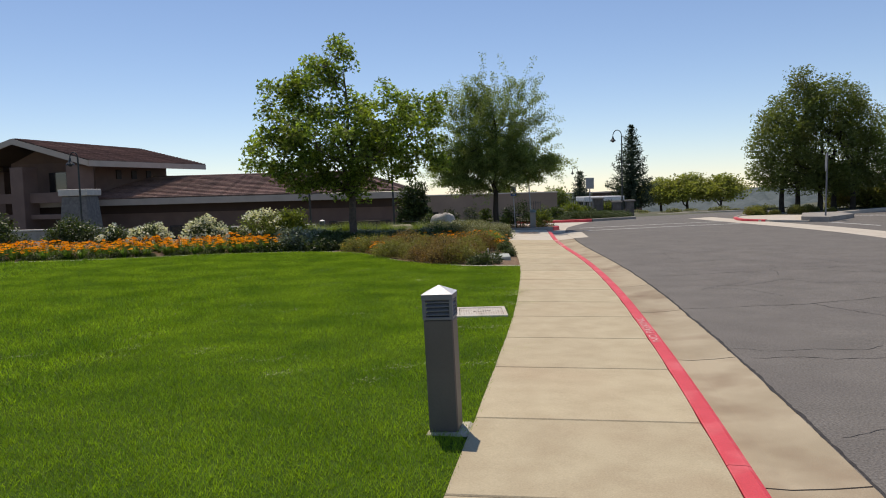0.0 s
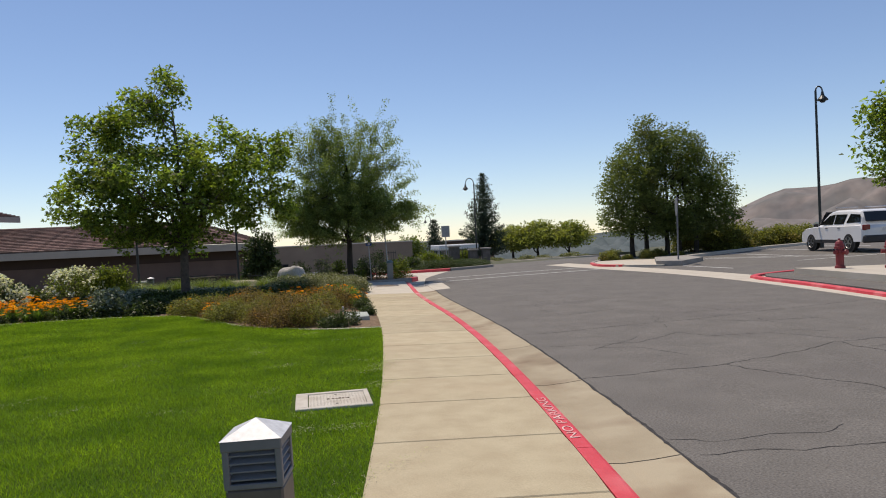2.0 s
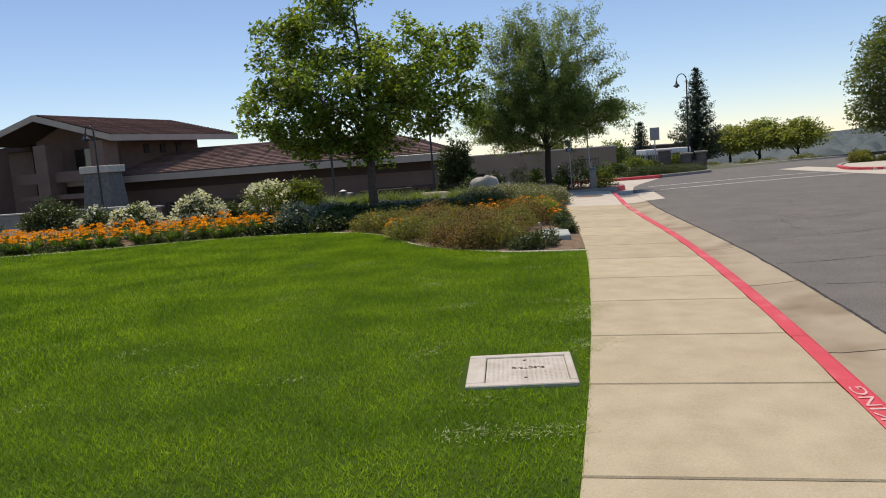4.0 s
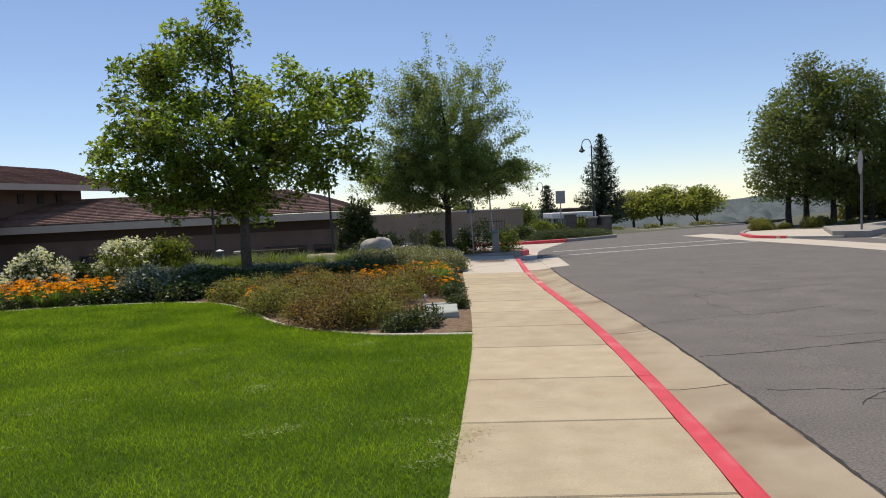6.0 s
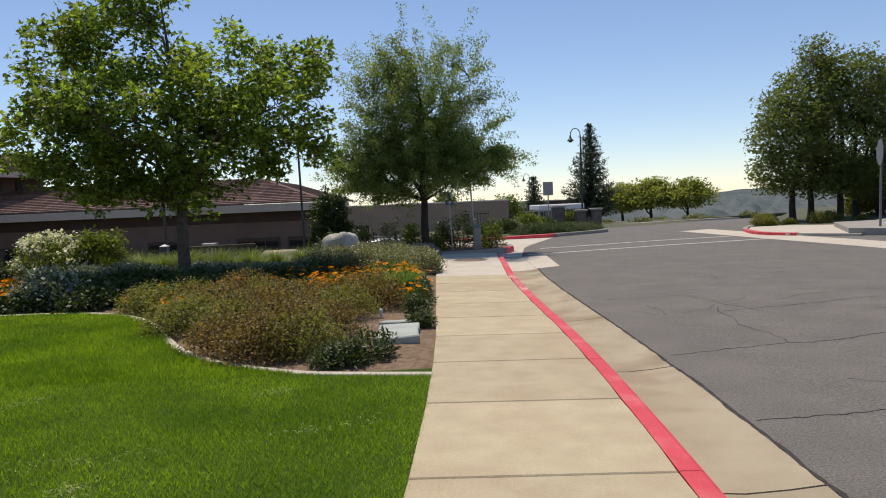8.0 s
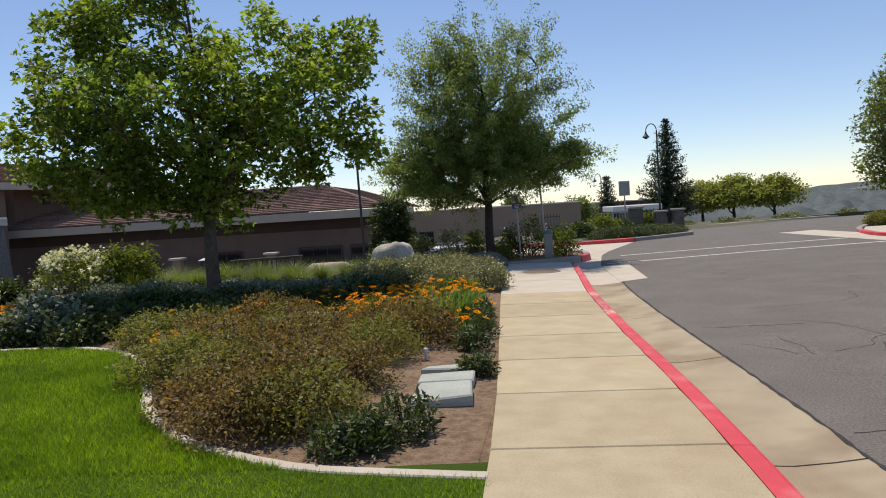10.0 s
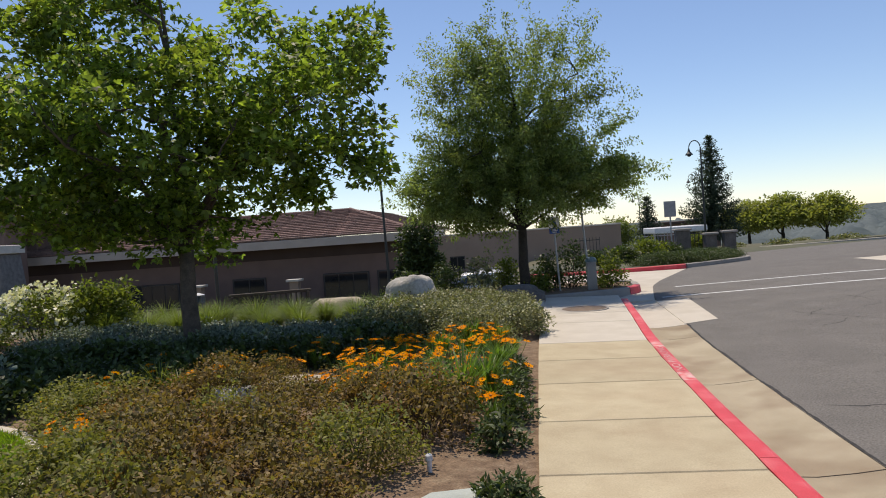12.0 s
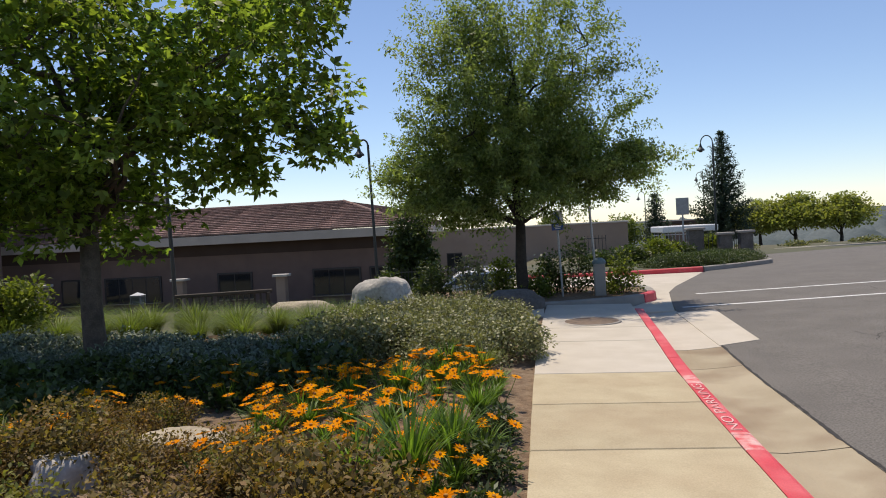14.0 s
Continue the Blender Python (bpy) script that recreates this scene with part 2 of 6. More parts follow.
def leaf_cloud(centres, count, spread, size, seed, droop=0.0, long=1.5, flat=0.5, lobed=False):
    """Folded leaves of four corners round each centre: corners and faces."""
    rng = np.random.default_rng(seed)
    c = np.repeat(np.asarray(centres, float), count, 0)
    n = len(c)
    off = np.clip(rng.normal(size=(n, 3)), -1.5, 1.5) * spread * np.array([1, 1, 0.75])
    c = c + off
    out = off / (np.linalg.norm(off, axis=1, keepdims=True) + 1e-6)
    way = out + rng.normal(size=(n, 3)) * 0.8
    way[:, 2] -= droop
    way /= np.linalg.norm(way, axis=1, keepdims=True)
    up = rng.normal(size=(n, 3)) * flat + np.array([0, 0, 1.0])
    side = np.cross(way, up)
    side /= np.linalg.norm(side, axis=1, keepdims=True) + 1e-6
    lift = np.cross(side, way)
    s = size * rng.uniform(0.6, 1.3, (n, 1))
    if lobed:
        v = []
        for turn, part_size in ((0.0, 1.0), (0.95, 0.75), (-0.95, 0.75)):
            w = way * math.cos(turn) + side * math.sin(turn)
            q = np.cross(lift, w)
            z = s * part_size
            v.append(np.stack([c, c + w * z * long * 0.5 + q * z * 0.3 + lift * z * 0.1, c + w * z * long - lift * z * 0.12, c + w * z * long * 0.5 - q * z * 0.3 + lift * z * 0.1], 1))
        return np.stack(v, 1).reshape(-1, 3), np.arange(n * 12).reshape(-1, 4)
    v = np.stack([c, c + way * s * long * 0.45 + side * s * 0.5 + lift * s * 0.15, c + way * s * long, c + way * s * long * 0.45 - side * s * 0.5 + lift * s * 0.15], 1).reshape(-1, 3)
    f = np.arange(n * 4).reshape(-1, 4)
    return v, f


# ---- the lines of the walk, kerb and road ----
_LK = ((-12, -2.75), (-6, -1.45), (-2, -0.72), (1.0, -0.26), (3.8, 0.15), (6.5, 0.505), (9.1, 0.825), (11.6, 1.07), (14.35, 1.295), (17.0, 1.43), (20.0, 1.505), (23.3, 1.59), (26.0, 1.70), (28.8, 1.86), (31, 2.0))
_RK = ((-12, -1.20), (-6, 0.08), (-2, 0.80), (1.0, 1.24), (3.66, 1.62), (6.3, 1.96), (9.0, 2.255), (11.6, 2.50), (14.3, 2.69), (17.0, 2.81), (20.0, 2.86), (23.4, 2.97), (26.0, 3.15), (28.8, 3.34), (31, 3.5))


def _curve(knots):
    line = smooth_line([(x, y, 0) for y, x in knots], 0.2)
    ys, xs = np.array([p.y for p in line]), np.array([p.x for p in line])
    return lambda y: float(np.interp(y, ys, xs))


left_edge, right_edge = _curve(_LK), _curve([(y, x + 0.03) for y, x in _RK])


def walk_z(x, y):
    return -0.027 * (x - left_edge(y))


def road_z(x, y):
    fall = 0.033 * max(0.0, y - 37.0) * min(1.0, max(0.0, (34.0 - x) / 10.0))
    return -0.135 + 0.018 * max(0.0, x - 3.9) - fall


def lawn_z(x, y):
    return 0.006 * max(0.0, left_edge(min(y, 30)) - x)


# ---- plant materials ----
LEAF_RUST = material("rusty_shrub_leaf", (0.22, 0.125, 0.05), (0.15, 0.15, 0.044), 1.6, 0.6, 0, 40, 0.05, island=0.75, through_light=0.4, spec=0.3, third=(0.24, 0.10, 0.05), third_scale=0.9, third_amount=0.7)
LEAF_HEDGE = material("grey_green_leaf", (0.25, 0.25, 0.13), (0.16, 0.175, 0.08), 3.0, 0.5, 0, 40, 0.05, island=0.5, through_light=0.25, spec=0.4)
LEAF_BLUE = material("silver_blue_leaf", (0.20, 0.24, 0.19), (0.12, 0.155, 0.12), 3.0, 0.6, 0, 40, 0.05, island=0.5, through_light=0.2, spec=0.3)
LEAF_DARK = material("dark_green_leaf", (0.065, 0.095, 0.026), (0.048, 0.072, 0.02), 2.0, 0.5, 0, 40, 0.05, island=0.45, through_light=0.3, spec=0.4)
LEAF_LIME = material("yellow_green_leaf", (0.17, 0.20, 0.04), (0.11, 0.15, 0.03), 2.0, 0.5, 0, 40, 0.05, island=0.4, through_light=0.45, spec=0.3)
LEAF_STRAP = material("strap_leaf", (0.14, 0.24, 0.04), (0.09, 0.17, 0.028), 2.0, 0.45, 0, 40, 0.05, island=0.4, through_light=0.4, spec=0.4)
GRASS_CLUMP = material("fountain_grass", (0.19, 0.24, 0.06), (0.12, 0.18, 0.045), 2.0, 0.5, 0, 40, 0.05, island=0.4, through_light=0.4, spec=0.3, third=(0.24, 0.20, 0.09), third_scale=2.0, third_amount=0.4)
PETAL_ORANGE = material("orange_petal", (0.86, 0.25, 0.004), (0.90, 0.42, 0.008), 5.0, 0.9, 0, 40, 0.05, rand=0.1, island=0.12, through_light=0.25, spec=0.05)
PETAL_HEART = material("flower_heart", (0.45, 0.20, 0.02), None, 5.0, 0.7)
PETAL_WHITE = material("white_petal", (0.80, 0.79, 0.72), (0.70, 0.68, 0.58), 9.0, 0.5, 0, 40, 0.05, island=0.1, through_light=0.3)
TWIG = material("brown_twig", (0.10, 0.065, 0.045), (0.07, 0.045, 0.03), 6, 0.9)

BRONZE = material("bronze_brown_metal_paint", (0.115, 0.10, 0.088), (0.10, 0.086, 0.076), 4, 0.5, 0.1, 80, 0.06)
HEAD_GREY = material("grey_metal_paint", (0.17, 0.175, 0.185), (0.14, 0.145, 0.155), 5, 0.5, 0.1, 80, 0.06)
CAP_GREY = material("pale_metal_cap", (0.62, 0.63, 0.64), (0.55, 0.56, 0.57), 5, 0.45)
BLACK = material("black_rubber", (0.018, 0.018, 0.018), None, 8, 0.8)
VAULT = material("speckled_vault_concrete", (0.58, 0.54, 0.47), (0.50, 0.45, 0.38), 6, 0.9, 0.4, 140, 0.12, third=(0.42, 0.36, 0.28), third_scale=4.0, third_amount=0.5)
ROCK = material("pale_granite", (0.46, 0.44, 0.41), (0.33, 0.315, 0.29), 4.0, 0.95, 0.9, 22, 0.3, third=(0.62, 0.60, 0.56), third_scale=2.0, third_amount=0.6)
ROCK_TAN = material("tan_field_stone", (0.42, 0.36, 0.27), (0.33, 0.28, 0.20), 4.0, 0.95, 0.9, 22, 0.3)
ROCK_DARK = material("dark_boulder", (0.16, 0.145, 0.13), (0.11, 0.10, 0.09), 4.0, 0.95, 0.9, 22, 0.3)
FLAG = material("grey_green_flagstone", (0.43, 0.47, 0.43), (0.35, 0.385, 0.35), 3.0, 0.85, 0.5, 40, 0.12)
HYDRANT = material("dark_red_hydrant_paint", (0.24, 0.025, 0.03), (0.18, 0.02, 0.022), 5, 0.5, 0.15, 50, 0.1)
CAR_WHITE = material("white_car_paint", (0.80, 0.80, 0.80), (0.78, 0.78, 0.78), 1, 0.25, 0, 10, 0.0)
CAR_GLASS = material("tinted_car_glass", (0.012, 0.013, 0.014), None, 1, 0.04, 0, 10, 0.0, spec=0.8)
CAR_TRIM = material("dark_car_trim", (0.035, 0.035, 0.037), None, 4, 0.6)
CHROME = material("alloy_wheel", (0.50, 0.50, 0.51), (0.42, 0.42, 0.43), 6, 0.3, metal=0.9)
TAIL = material("red_tail_lamp", (0.22, 0.012, 0.015), None, 4, 0.15)
SIGN_BACK = material("galvanised_sheet", (0.40, 0.41, 0.42), (0.34, 0.35, 0.36), 6, 0.5, metal=0.5)
SIGN_BLUE = material("blue_sign", (0.03, 0.09, 0.32), None, 4, 0.5)
SIGN_WHITE = material("white_sign", (0.78, 0.78, 0.78), (0.7, 0.7, 0.7), 5, 0.5)
RUST = material("rusty_cast_iron", (0.20, 0.145, 0.105), (0.15, 0.11, 0.08), 8, 0.8, 0.6, 60, 0.2, metal=0.3)
# leaf colour greyed towards blue: the haze of distance is painted in
LEAF_HAZE = material("far_woodland_painted_haze", (0.125, 0.148, 0.15), (0.085, 0.107, 0.11), 0.12, 1.0, 0.4, 1.5, 0.2, spec=0.05)
WOOD_DARK = material("dark_bench_wood", (0.075, 0.055, 0.04), (0.05, 0.036, 0.028), 6, 0.7, 0.3, 40, 0.15, stretch=(1, 6, 6))
TEAL = material("teal_grey_cap", (0.16, 0.24, 0.26), (0.13, 0.19, 0.21), 5, 0.6)
CONC_GREY = material("grey_concrete", (0.34, 0.32, 0.29), (0.28, 0.26, 0.235), 3, 0.9, 0.3, 120, 0.1)
LEAF_OLIVE = material("olive_shrub_leaf", (0.23, 0.23, 0.062), (0.165, 0.175, 0.044), 1.6, 0.6, 0, 40, 0.05, island=0.45, through_light=0.4, spec=0.3, third=(0.22, 0.12, 0.05), third_scale=1.2, third_amount=0.5)
LEAF_BIG = material("dense_tree_leaf", (0.17, 0.215, 0.065), (0.125, 0.162, 0.05), 0.9, 0.6, 0, 40, 0.05, island=0.3, through_light=0.45, spec=0.35, third=(0.16, 0.145, 0.05), third_scale=0.5, third_amount=0.5)


# ---- ground ----
def ground_z(x, y):
    """The land: level round the road, lower round the building, falling to the valley beyond."""
    z = -0.45
    if x < 1.5 and y > 26:
        z -= 1.75 * min(1.0, (y - 26) / 10) * min(1.0, (1.5 - x) / 4)
    far = max(0.0, y - 62, (x - 50) * 0.8)
    if far > 0:
        z = z - 0.1 * min(far, 90) - 0.02 * max(0.0, far - 90)
    return max(z, -48.0)


def axis_values(lo, hi, step, reach):
    v, d, s = list(np.arange(lo, hi + 0.01, step)), step, hi
    while s < reach:
        d *= 1.35
        s += d
        v.append(s)
    d, s = step, lo
    while s > -reach:
        d *= 1.35
        s -= d
        v.insert(0, s)
    return v


def grid_mesh(name, xs, ys, height, mat, smooth=True):
    v = [(x, y, height(x, y)) for y in ys for x in xs]
    n = len(xs)
    f = [(j * n + i, j * n + i + 1, (j + 1) * n + i + 1, (j + 1) * n + i) for j in range(len(ys) - 1) for i in range(n - 1)]
    return fast_mesh(name, v, f, [mat], smooth=smooth)


ground = tagged(new("ground", grid_mesh("ground", axis_values(-40, 50, 3, 3500), axis_values(-20, 75, 3, 3500), ground_z, SCRUB)),
                "dry scrubby land falling to the hazy valley", "ground", kind="stuff")
ground["kind"] = "structure"


def columns(name, xs, lo, hi, rows, height, mat):
    """A sheet made of columns, each from lo(x) to hi(x)."""
    v, f = [], []
    for x in xs:
        a, b = lo(x), hi(x)
        v += [(x, a + (b - a) * j / rows, height(x, a + (b - a) * j / rows)) for j in range(rows + 1)]
    for i in range(len(xs) - 1):
        for j in range(rows):
            k = i * (rows + 1) + j
            f.append((k, k + rows + 1, k + rows + 2, k + 1))
    return fast_mesh(name, v, f, [mat], smooth=True)


# the kerbed edge between lawn and planting
BORDER = smooth_line([(1.36, 15.28, 0), (0.62, 15.42, 0), (0.2, 15.54, 0), (-0.3, 15.83, 0), (-0.78, 16.22, 0), (-1.35, 17.0, 0), (-1.95, 18.2, 0), (-2.5, 19.15, 0), (-3.2, 19.85, 0), (-4.2, 20.15, 0),
                      (-6.3, 20.0, 0), (-9.0, 19.05, 0), (-11.7, 18.45, 0), (-18.0, 17.3, 0), (-26, 16.5, 0)], 0.2)
_bx, _by = np.array([p.x for p in BORDER])[::-1], np.array([p.y for p in BORDER])[::-1]


def border_y(x):
    return float(np.interp(x, _bx, _by))


_iy = np.linspace(-12, 31, 400)
_ix = np.array([left_edge(y) for y in _iy])


def walk_y(x):
    """Where the walk's grass-side edge passes x."""
    return float(np.interp(x, _ix, _iy))


def bed_z(x, y):
    rise = 0.10 * min(1.0, max(0.0, (y - border_y(x)) / 3.0)) * min(1.0, max(0.05, (left_edge(min(y, 30)) - x) / 1.2))
    fall = 0.0 if y < 26.5 else 1.6 * min(1.0, (y - 26.5) / 8.0) * min(1.0, max(0.0, (1.0 - x) / 3))
    return lawn_z(x, y) - 0.03 + rise - fall


lawn_xs = list(np.linspace(-26, -4, 24)) + list(np.linspace(-3.7, 1.34, 40))
lawn = tagged(new("lawn", columns("lawn", lawn_xs, lambda x: max(-12.0, walk_y(x)), border_y, 40, lambda x, y: lawn_z(x, y) - 0.012, LAWN_SOIL)),
              "short green mown lawn", "lawn", kind="structure")
bed_xs = list(np.linspace(-26, -4, 20)) + list(np.linspace(-3.7, 1.85, 40))
bed = tagged(new("planting_bed", columns("planting_bed", bed_xs, lambda x: max(border_y(x), walk_y(x)) + 0.02, lambda x: 36.0 if x < 0.2 else 29.4, 50, bed_z, SOIL)),
             "brown soil of the planting bed beside the lawn", "soil", kind="structure")

for p in BORDER:
    p.z = lawn_z(p.x, p.y)
border = empty("bed_border", pose(0, 0, 0), "pale concrete mow strip between lawn and bed", "border", kind="structure")
_run = [BORDER[i:i + 8] for i in range(0, len(BORDER) - 1, 7)]
for seg in _run:
    if len(seg) > 1:
        part("border_segment", sweep(seg, [(-0.06, -0.08), (-0.052, -0.006), (-0.044, 0.003), (0.042, 0.003), (0.05, -0.006), (0.062, -0.08)]), CONCRETE_NEW, border)


# ---- road ----
def road_left(y):
    if y < 28.9:
        return right_edge(y) + 0.775
    return float(np.interp(y, [28.9, 30.5, 32.3, 33.6, 37.9, 38.9, 40.2, 41.0, 42.0, 46, 56.5], [4.08, 4.3, 4.6, 5.0, 6.75, 7.85, 9.05, 9.5, 9.6, 9.3, 9.0]))


_v, _f, _n = [], [], 60
_ys = list(np.arange(-14, 42.01, 0.5)) + [42.2, 42.4] + list(np.arange(43, 56.6, 1.5))
for y in _ys:
    a = road_left(y)
    _v += [(x, y, road_z(x, y)) for x in a + (48 - a) * (np.linspace(0, 1, _n) ** 1.4)]
for j in range(len(_ys) - 1):
    _f += [(j * _n + i, j * _n + i + 1, (j + 1) * _n + i + 1, (j + 1) * _n + i) for i in range(_n - 1)]
road = tagged(new("road", fast_mesh("road", _v, _f, [ASPHALT], smooth=True)), "worn grey asphalt road with fine cracks", "road", kind="structure")


def ribbon(points, width, lift, mat, name, parent, jag=0.0, seed=0, thick=0.004):
    """A thin strip laid on the road along points of (x, y)."""
    rng = random.Random(seed)
    line = [Vector((p[0], p[1], 0)) for p in points]
    dense = []
    for a, b in zip(line, line[1:]):
        n = max(1, int((b - a).length / 0.07)) if jag else max(1, int((b - a).length / 1.0))
        dense += [a.lerp(b, i / n) for i in range(n)]
    dense.append(line[-1])
    bm, last, drift = bmesh.new(), None, 0.0
    for i, p in enumerate(dense):
        d = dense[min(i + 1, len(dense) - 1)] - dense[max(i - 1, 0)]
        r = Vector((d.y, -d.x, 0)).normalized()
        drift = drift * 0.8 + rng.uniform(-jag, jag)
        w = width * (rng.uniform(0.4, 1.3) if jag else 1.0) / 2
        pair = []
        for s in (-1, 1):
            q = p + r * (s * w + drift)
            pair.append(bm.verts.new((q.x, q.y, road_z(q.x, q.y) + lift)))
        if last:
            bm.faces.new((last[0], last[1], pair[1], pair[0]))
        last = pair
    return part(name, bm, mat, parent)


_rng = random.Random(5)
for k, pts in enumerate([[(3.55, 14.0), (5.1, 14.12), (6.6, 14.22), (9.5, 14.6), (12, 15.0)], [(3.7, 16.1), (4.3, 16.25), (5.2, 16.3), (6.4, 16.6)],
                         [(3.2, 10.2), (5, 10.3), (7, 10.9), (11, 11.2)], [(4.6, 7.0), (5.4, 7.4), (6.1, 7.2), (7.0, 8.0), (8.2, 8.3)], [(5.4, 7.4), (5.6, 8.6), (5.2, 9.6), (5.0, 10.3)],
                         [(6.1, 7.2), (6.6, 6.3), (7.5, 5.6)], [(7.0, 8.0), (7.1, 9.3), (7.0, 10.9)], [(3.0, 7.2), (4.6, 7.0)], [(6.6, 14.2), (7.2, 13.4), (8.4, 13.1)],
                         [(5.7, 12.9), (6.0, 12.3), (6.8, 12.1), (7.2, 11.2)], [(8.2, 8.3), (9.6, 8.1), (11, 8.9)], [(3.6, 12.6), (4.8, 12.3), (5.7, 12.9)], [(8.0, 10.9), (8.6, 9.6), (8.2, 8.3)],
                         [(5.2, 18.4), (7.5, 18.8)], [(7.0, 22), (9, 22.3)], [(3.9, 20.2), (5.0, 20.0)]]):
    ribbon(pts, 0.014, 0.0025, CRACK, "crack", road, 0.03, k)
_rc = random.Random(31)
for k in range(80):
    x, y, a = _rc.uniform(4.2, 12.0), _rc.uniform(3.0, 17.0) if k % 3 else _rc.uniform(17, 30), _rc.uniform(0, 6.28)
    pts = [(x, y)]
    for j in range(_rc.randint(2, 5)):
        a += _rc.uniform(-0.7, 0.7)
        x, y = x + math.cos(a) * _rc.uniform(0.25, 0.6), y + math.sin(a) * _rc.uniform(0.25, 0.6)
        pts.append((max(x, road_left(y) + 0.05), y))
    ribbon(pts, 0.009, 0.0025, CRACK, "crack", road, 0.024, 500 + k)
# dark ragged rim where asphalt meets the gutter
ribbon([(road_left(y) + 0.01, y) for y in np.arange(-6, 25.6, 0.5)], 0.032, 0.003, CRACK, "edge_crack", road, 0.006, 77)
# crosswalk lines
ribbon([(4.3, 29.5), (7.9, 29.87), (11.4, 29.95)], 0.13, 0.004, LINE, "crosswalk_line", road)
ribbon([(5.0, 31.6), (8.7, 31.95), (12.0, 31.85)], 0.13, 0.004, LINE, "crosswalk_line", road)
# worn patches and stall lines of the car park
for pts in [[(14.1, 25.2), (13.9, 28.3)], [(16.5, 32.0), (20.0, 27.6)], [(16.9, 32.5), (20.5, 28.0)], [(19.6, 34.6), (19.4, 29.6)], [(22.7, 36.4), (22.6, 31.2)], [(25.6, 38.0), (25.6, 32.8)], [(17.5, 26.6), (30, 27.4)]]:
    ribbon(pts, 0.11, 0.004, LINE, "stall_line", road)
part("concrete_patch", prism([(road_left(25.5) - 0.02, 25.45, road_z(4, 26) + 0.004), (4.47, 25.75, road_z(4.5, 26) + 0.004), (4.72, 28.95, road_z(4.7, 29) + 0.004), (4.06, 28.85, road_z(4, 29) + 0.004)], -0.2, 0), CONCRETE_NEW, road, "pale new concrete patch")

# concrete valley gutter along the far side of the road
far_gutter = empty("far_gutter", pose(0, 0, 0), "pale concrete valley gutter across the car park entrance", "gutter", kind="structure")
_line = smooth_line([(10.9, 36.0, 0), (11.25, 30, 0), (11.6, 25, 0), (11.45, 20, 0), (10.6, 14, 0), (9.2, 6, 0), (7.6, -3, 0)], 1.0)
for p in _line:
    p.z = road_z(p.x, p.y) + 0.003
for i in range(0, len(_line) - 1, 3):
    seg = _line[i:i + 4]
    if len(seg) > 1:
        part("gutter_segment", sweep(seg, [(0.0, 0.006), (-0.55, 0.013), (-1.15, 0.034), (-1.15, -0.1), (0.0, -0.1)]), CONCRETE_NEW, far_gutter)


# ---- walk, kerb and gutter ----
JOINTS = (-9.4, -8.1, -6.8, -5.5, -4.2, -2.9, -1.6, -0.3, 1.05, 2.4, 3.75, 5.04, 6.5, 7.81, 9.13, 10.33, 11.64, 12.9, 14.35, 15.7, 17.0, 18.24, 19.5, 20.9, 22.15, 23.4)
NEW_JOINTS = (23.4, 25.4, 26.6, 29.6)
pavement = empty("pavement", pose(0, 0, 0), "tan concrete pavement of jointed slabs", "pavement", kind="structure")


def skew(y):
    return float(np.interp(y, [4, 9, 14, 19, 23], [-0.09, -0.03, 0.0, 0.1, 0.1]))


def slab(y0, y1, mat, parent):
    gap = 0.008
    ys = np.linspace(y0 + gap, y1 - gap, 5)
    outline = [(left_edge(y), y, walk_z(left_edge(y), y)) for y in ys]
    outline += [(right_edge(y + skew(y)) - 0.004, y + skew(y), walk_z(right_edge(y), y)) for y in ys[::-1]]
    return part("slab", prism(outline, -0.16, 0, chamfer=0.008), mat, parent)


for a, b in zip(JOINTS, JOINTS[1:]):
    slab(a, b, CONCRETE, pavement)
for a, b in zip(NEW_JOINTS, NEW_JOINTS[1:]):
    slab(a, b, CONCRETE_NEW, pavement)
part("slab", prism([(-2.2, 28.3, -0.02), (1.82, 28.0, 0.0), (1.86, 29.5, 0.0), (-2.2, 29.6, -0.02)], -0.2, 0, chamfer=0.008), CONCRETE_NEW, pavement)
_ys = np.arange(-9.4, 29.7, 0.5)
part("joint_bed", fast_mesh("joint_bed", [(f(y), y, walk_z(f(y), y) - 0.014) for y in _ys for f in (left_edge, right_edge)],
                            [(2 * j, 2 * j + 1, 2 * j + 3, 2 * j + 2) for j in range(len(_ys) - 1)], [JOINT]), None, pavement)

CURB_JOINTS = (-9.5, -6.6, -3.7, -0.9, 1.4, 4.2, 7.35, 10.2, 12.9, 15.7, 18.55, 21.3, 24.25, 25.45, 28.9)
curb = empty("curb", pose(0, 0, 0), "concrete kerb painted bright red", "kerb", kind="structure")
gutter = empty("gutter", pose(0, 0, 0), "stained tan concrete gutter pan beside the kerb", "gutter", kind="structure")
WORN = ((20.95, 21.35), (22.95, 23.3))


def kerb_line(y0, y1):
    return [Vector((right_edge(y), y, walk_z(right_edge(y), y))) for y in np.linspace(y0, y1, max(3, int((y1 - y0) / 0.3)))]


def kerb_piece(y0, y1, mat):
    part("curb_segment", sweep(kerb_line(y0, y1), [(0.003, -0.2), (0.003, -0.002), (0.012, 0.003), (0.112, 0.0), (0.137, -0.008), (0.151, -0.03), (0.182, -0.125), (0.182, -0.2)]), mat, curb)


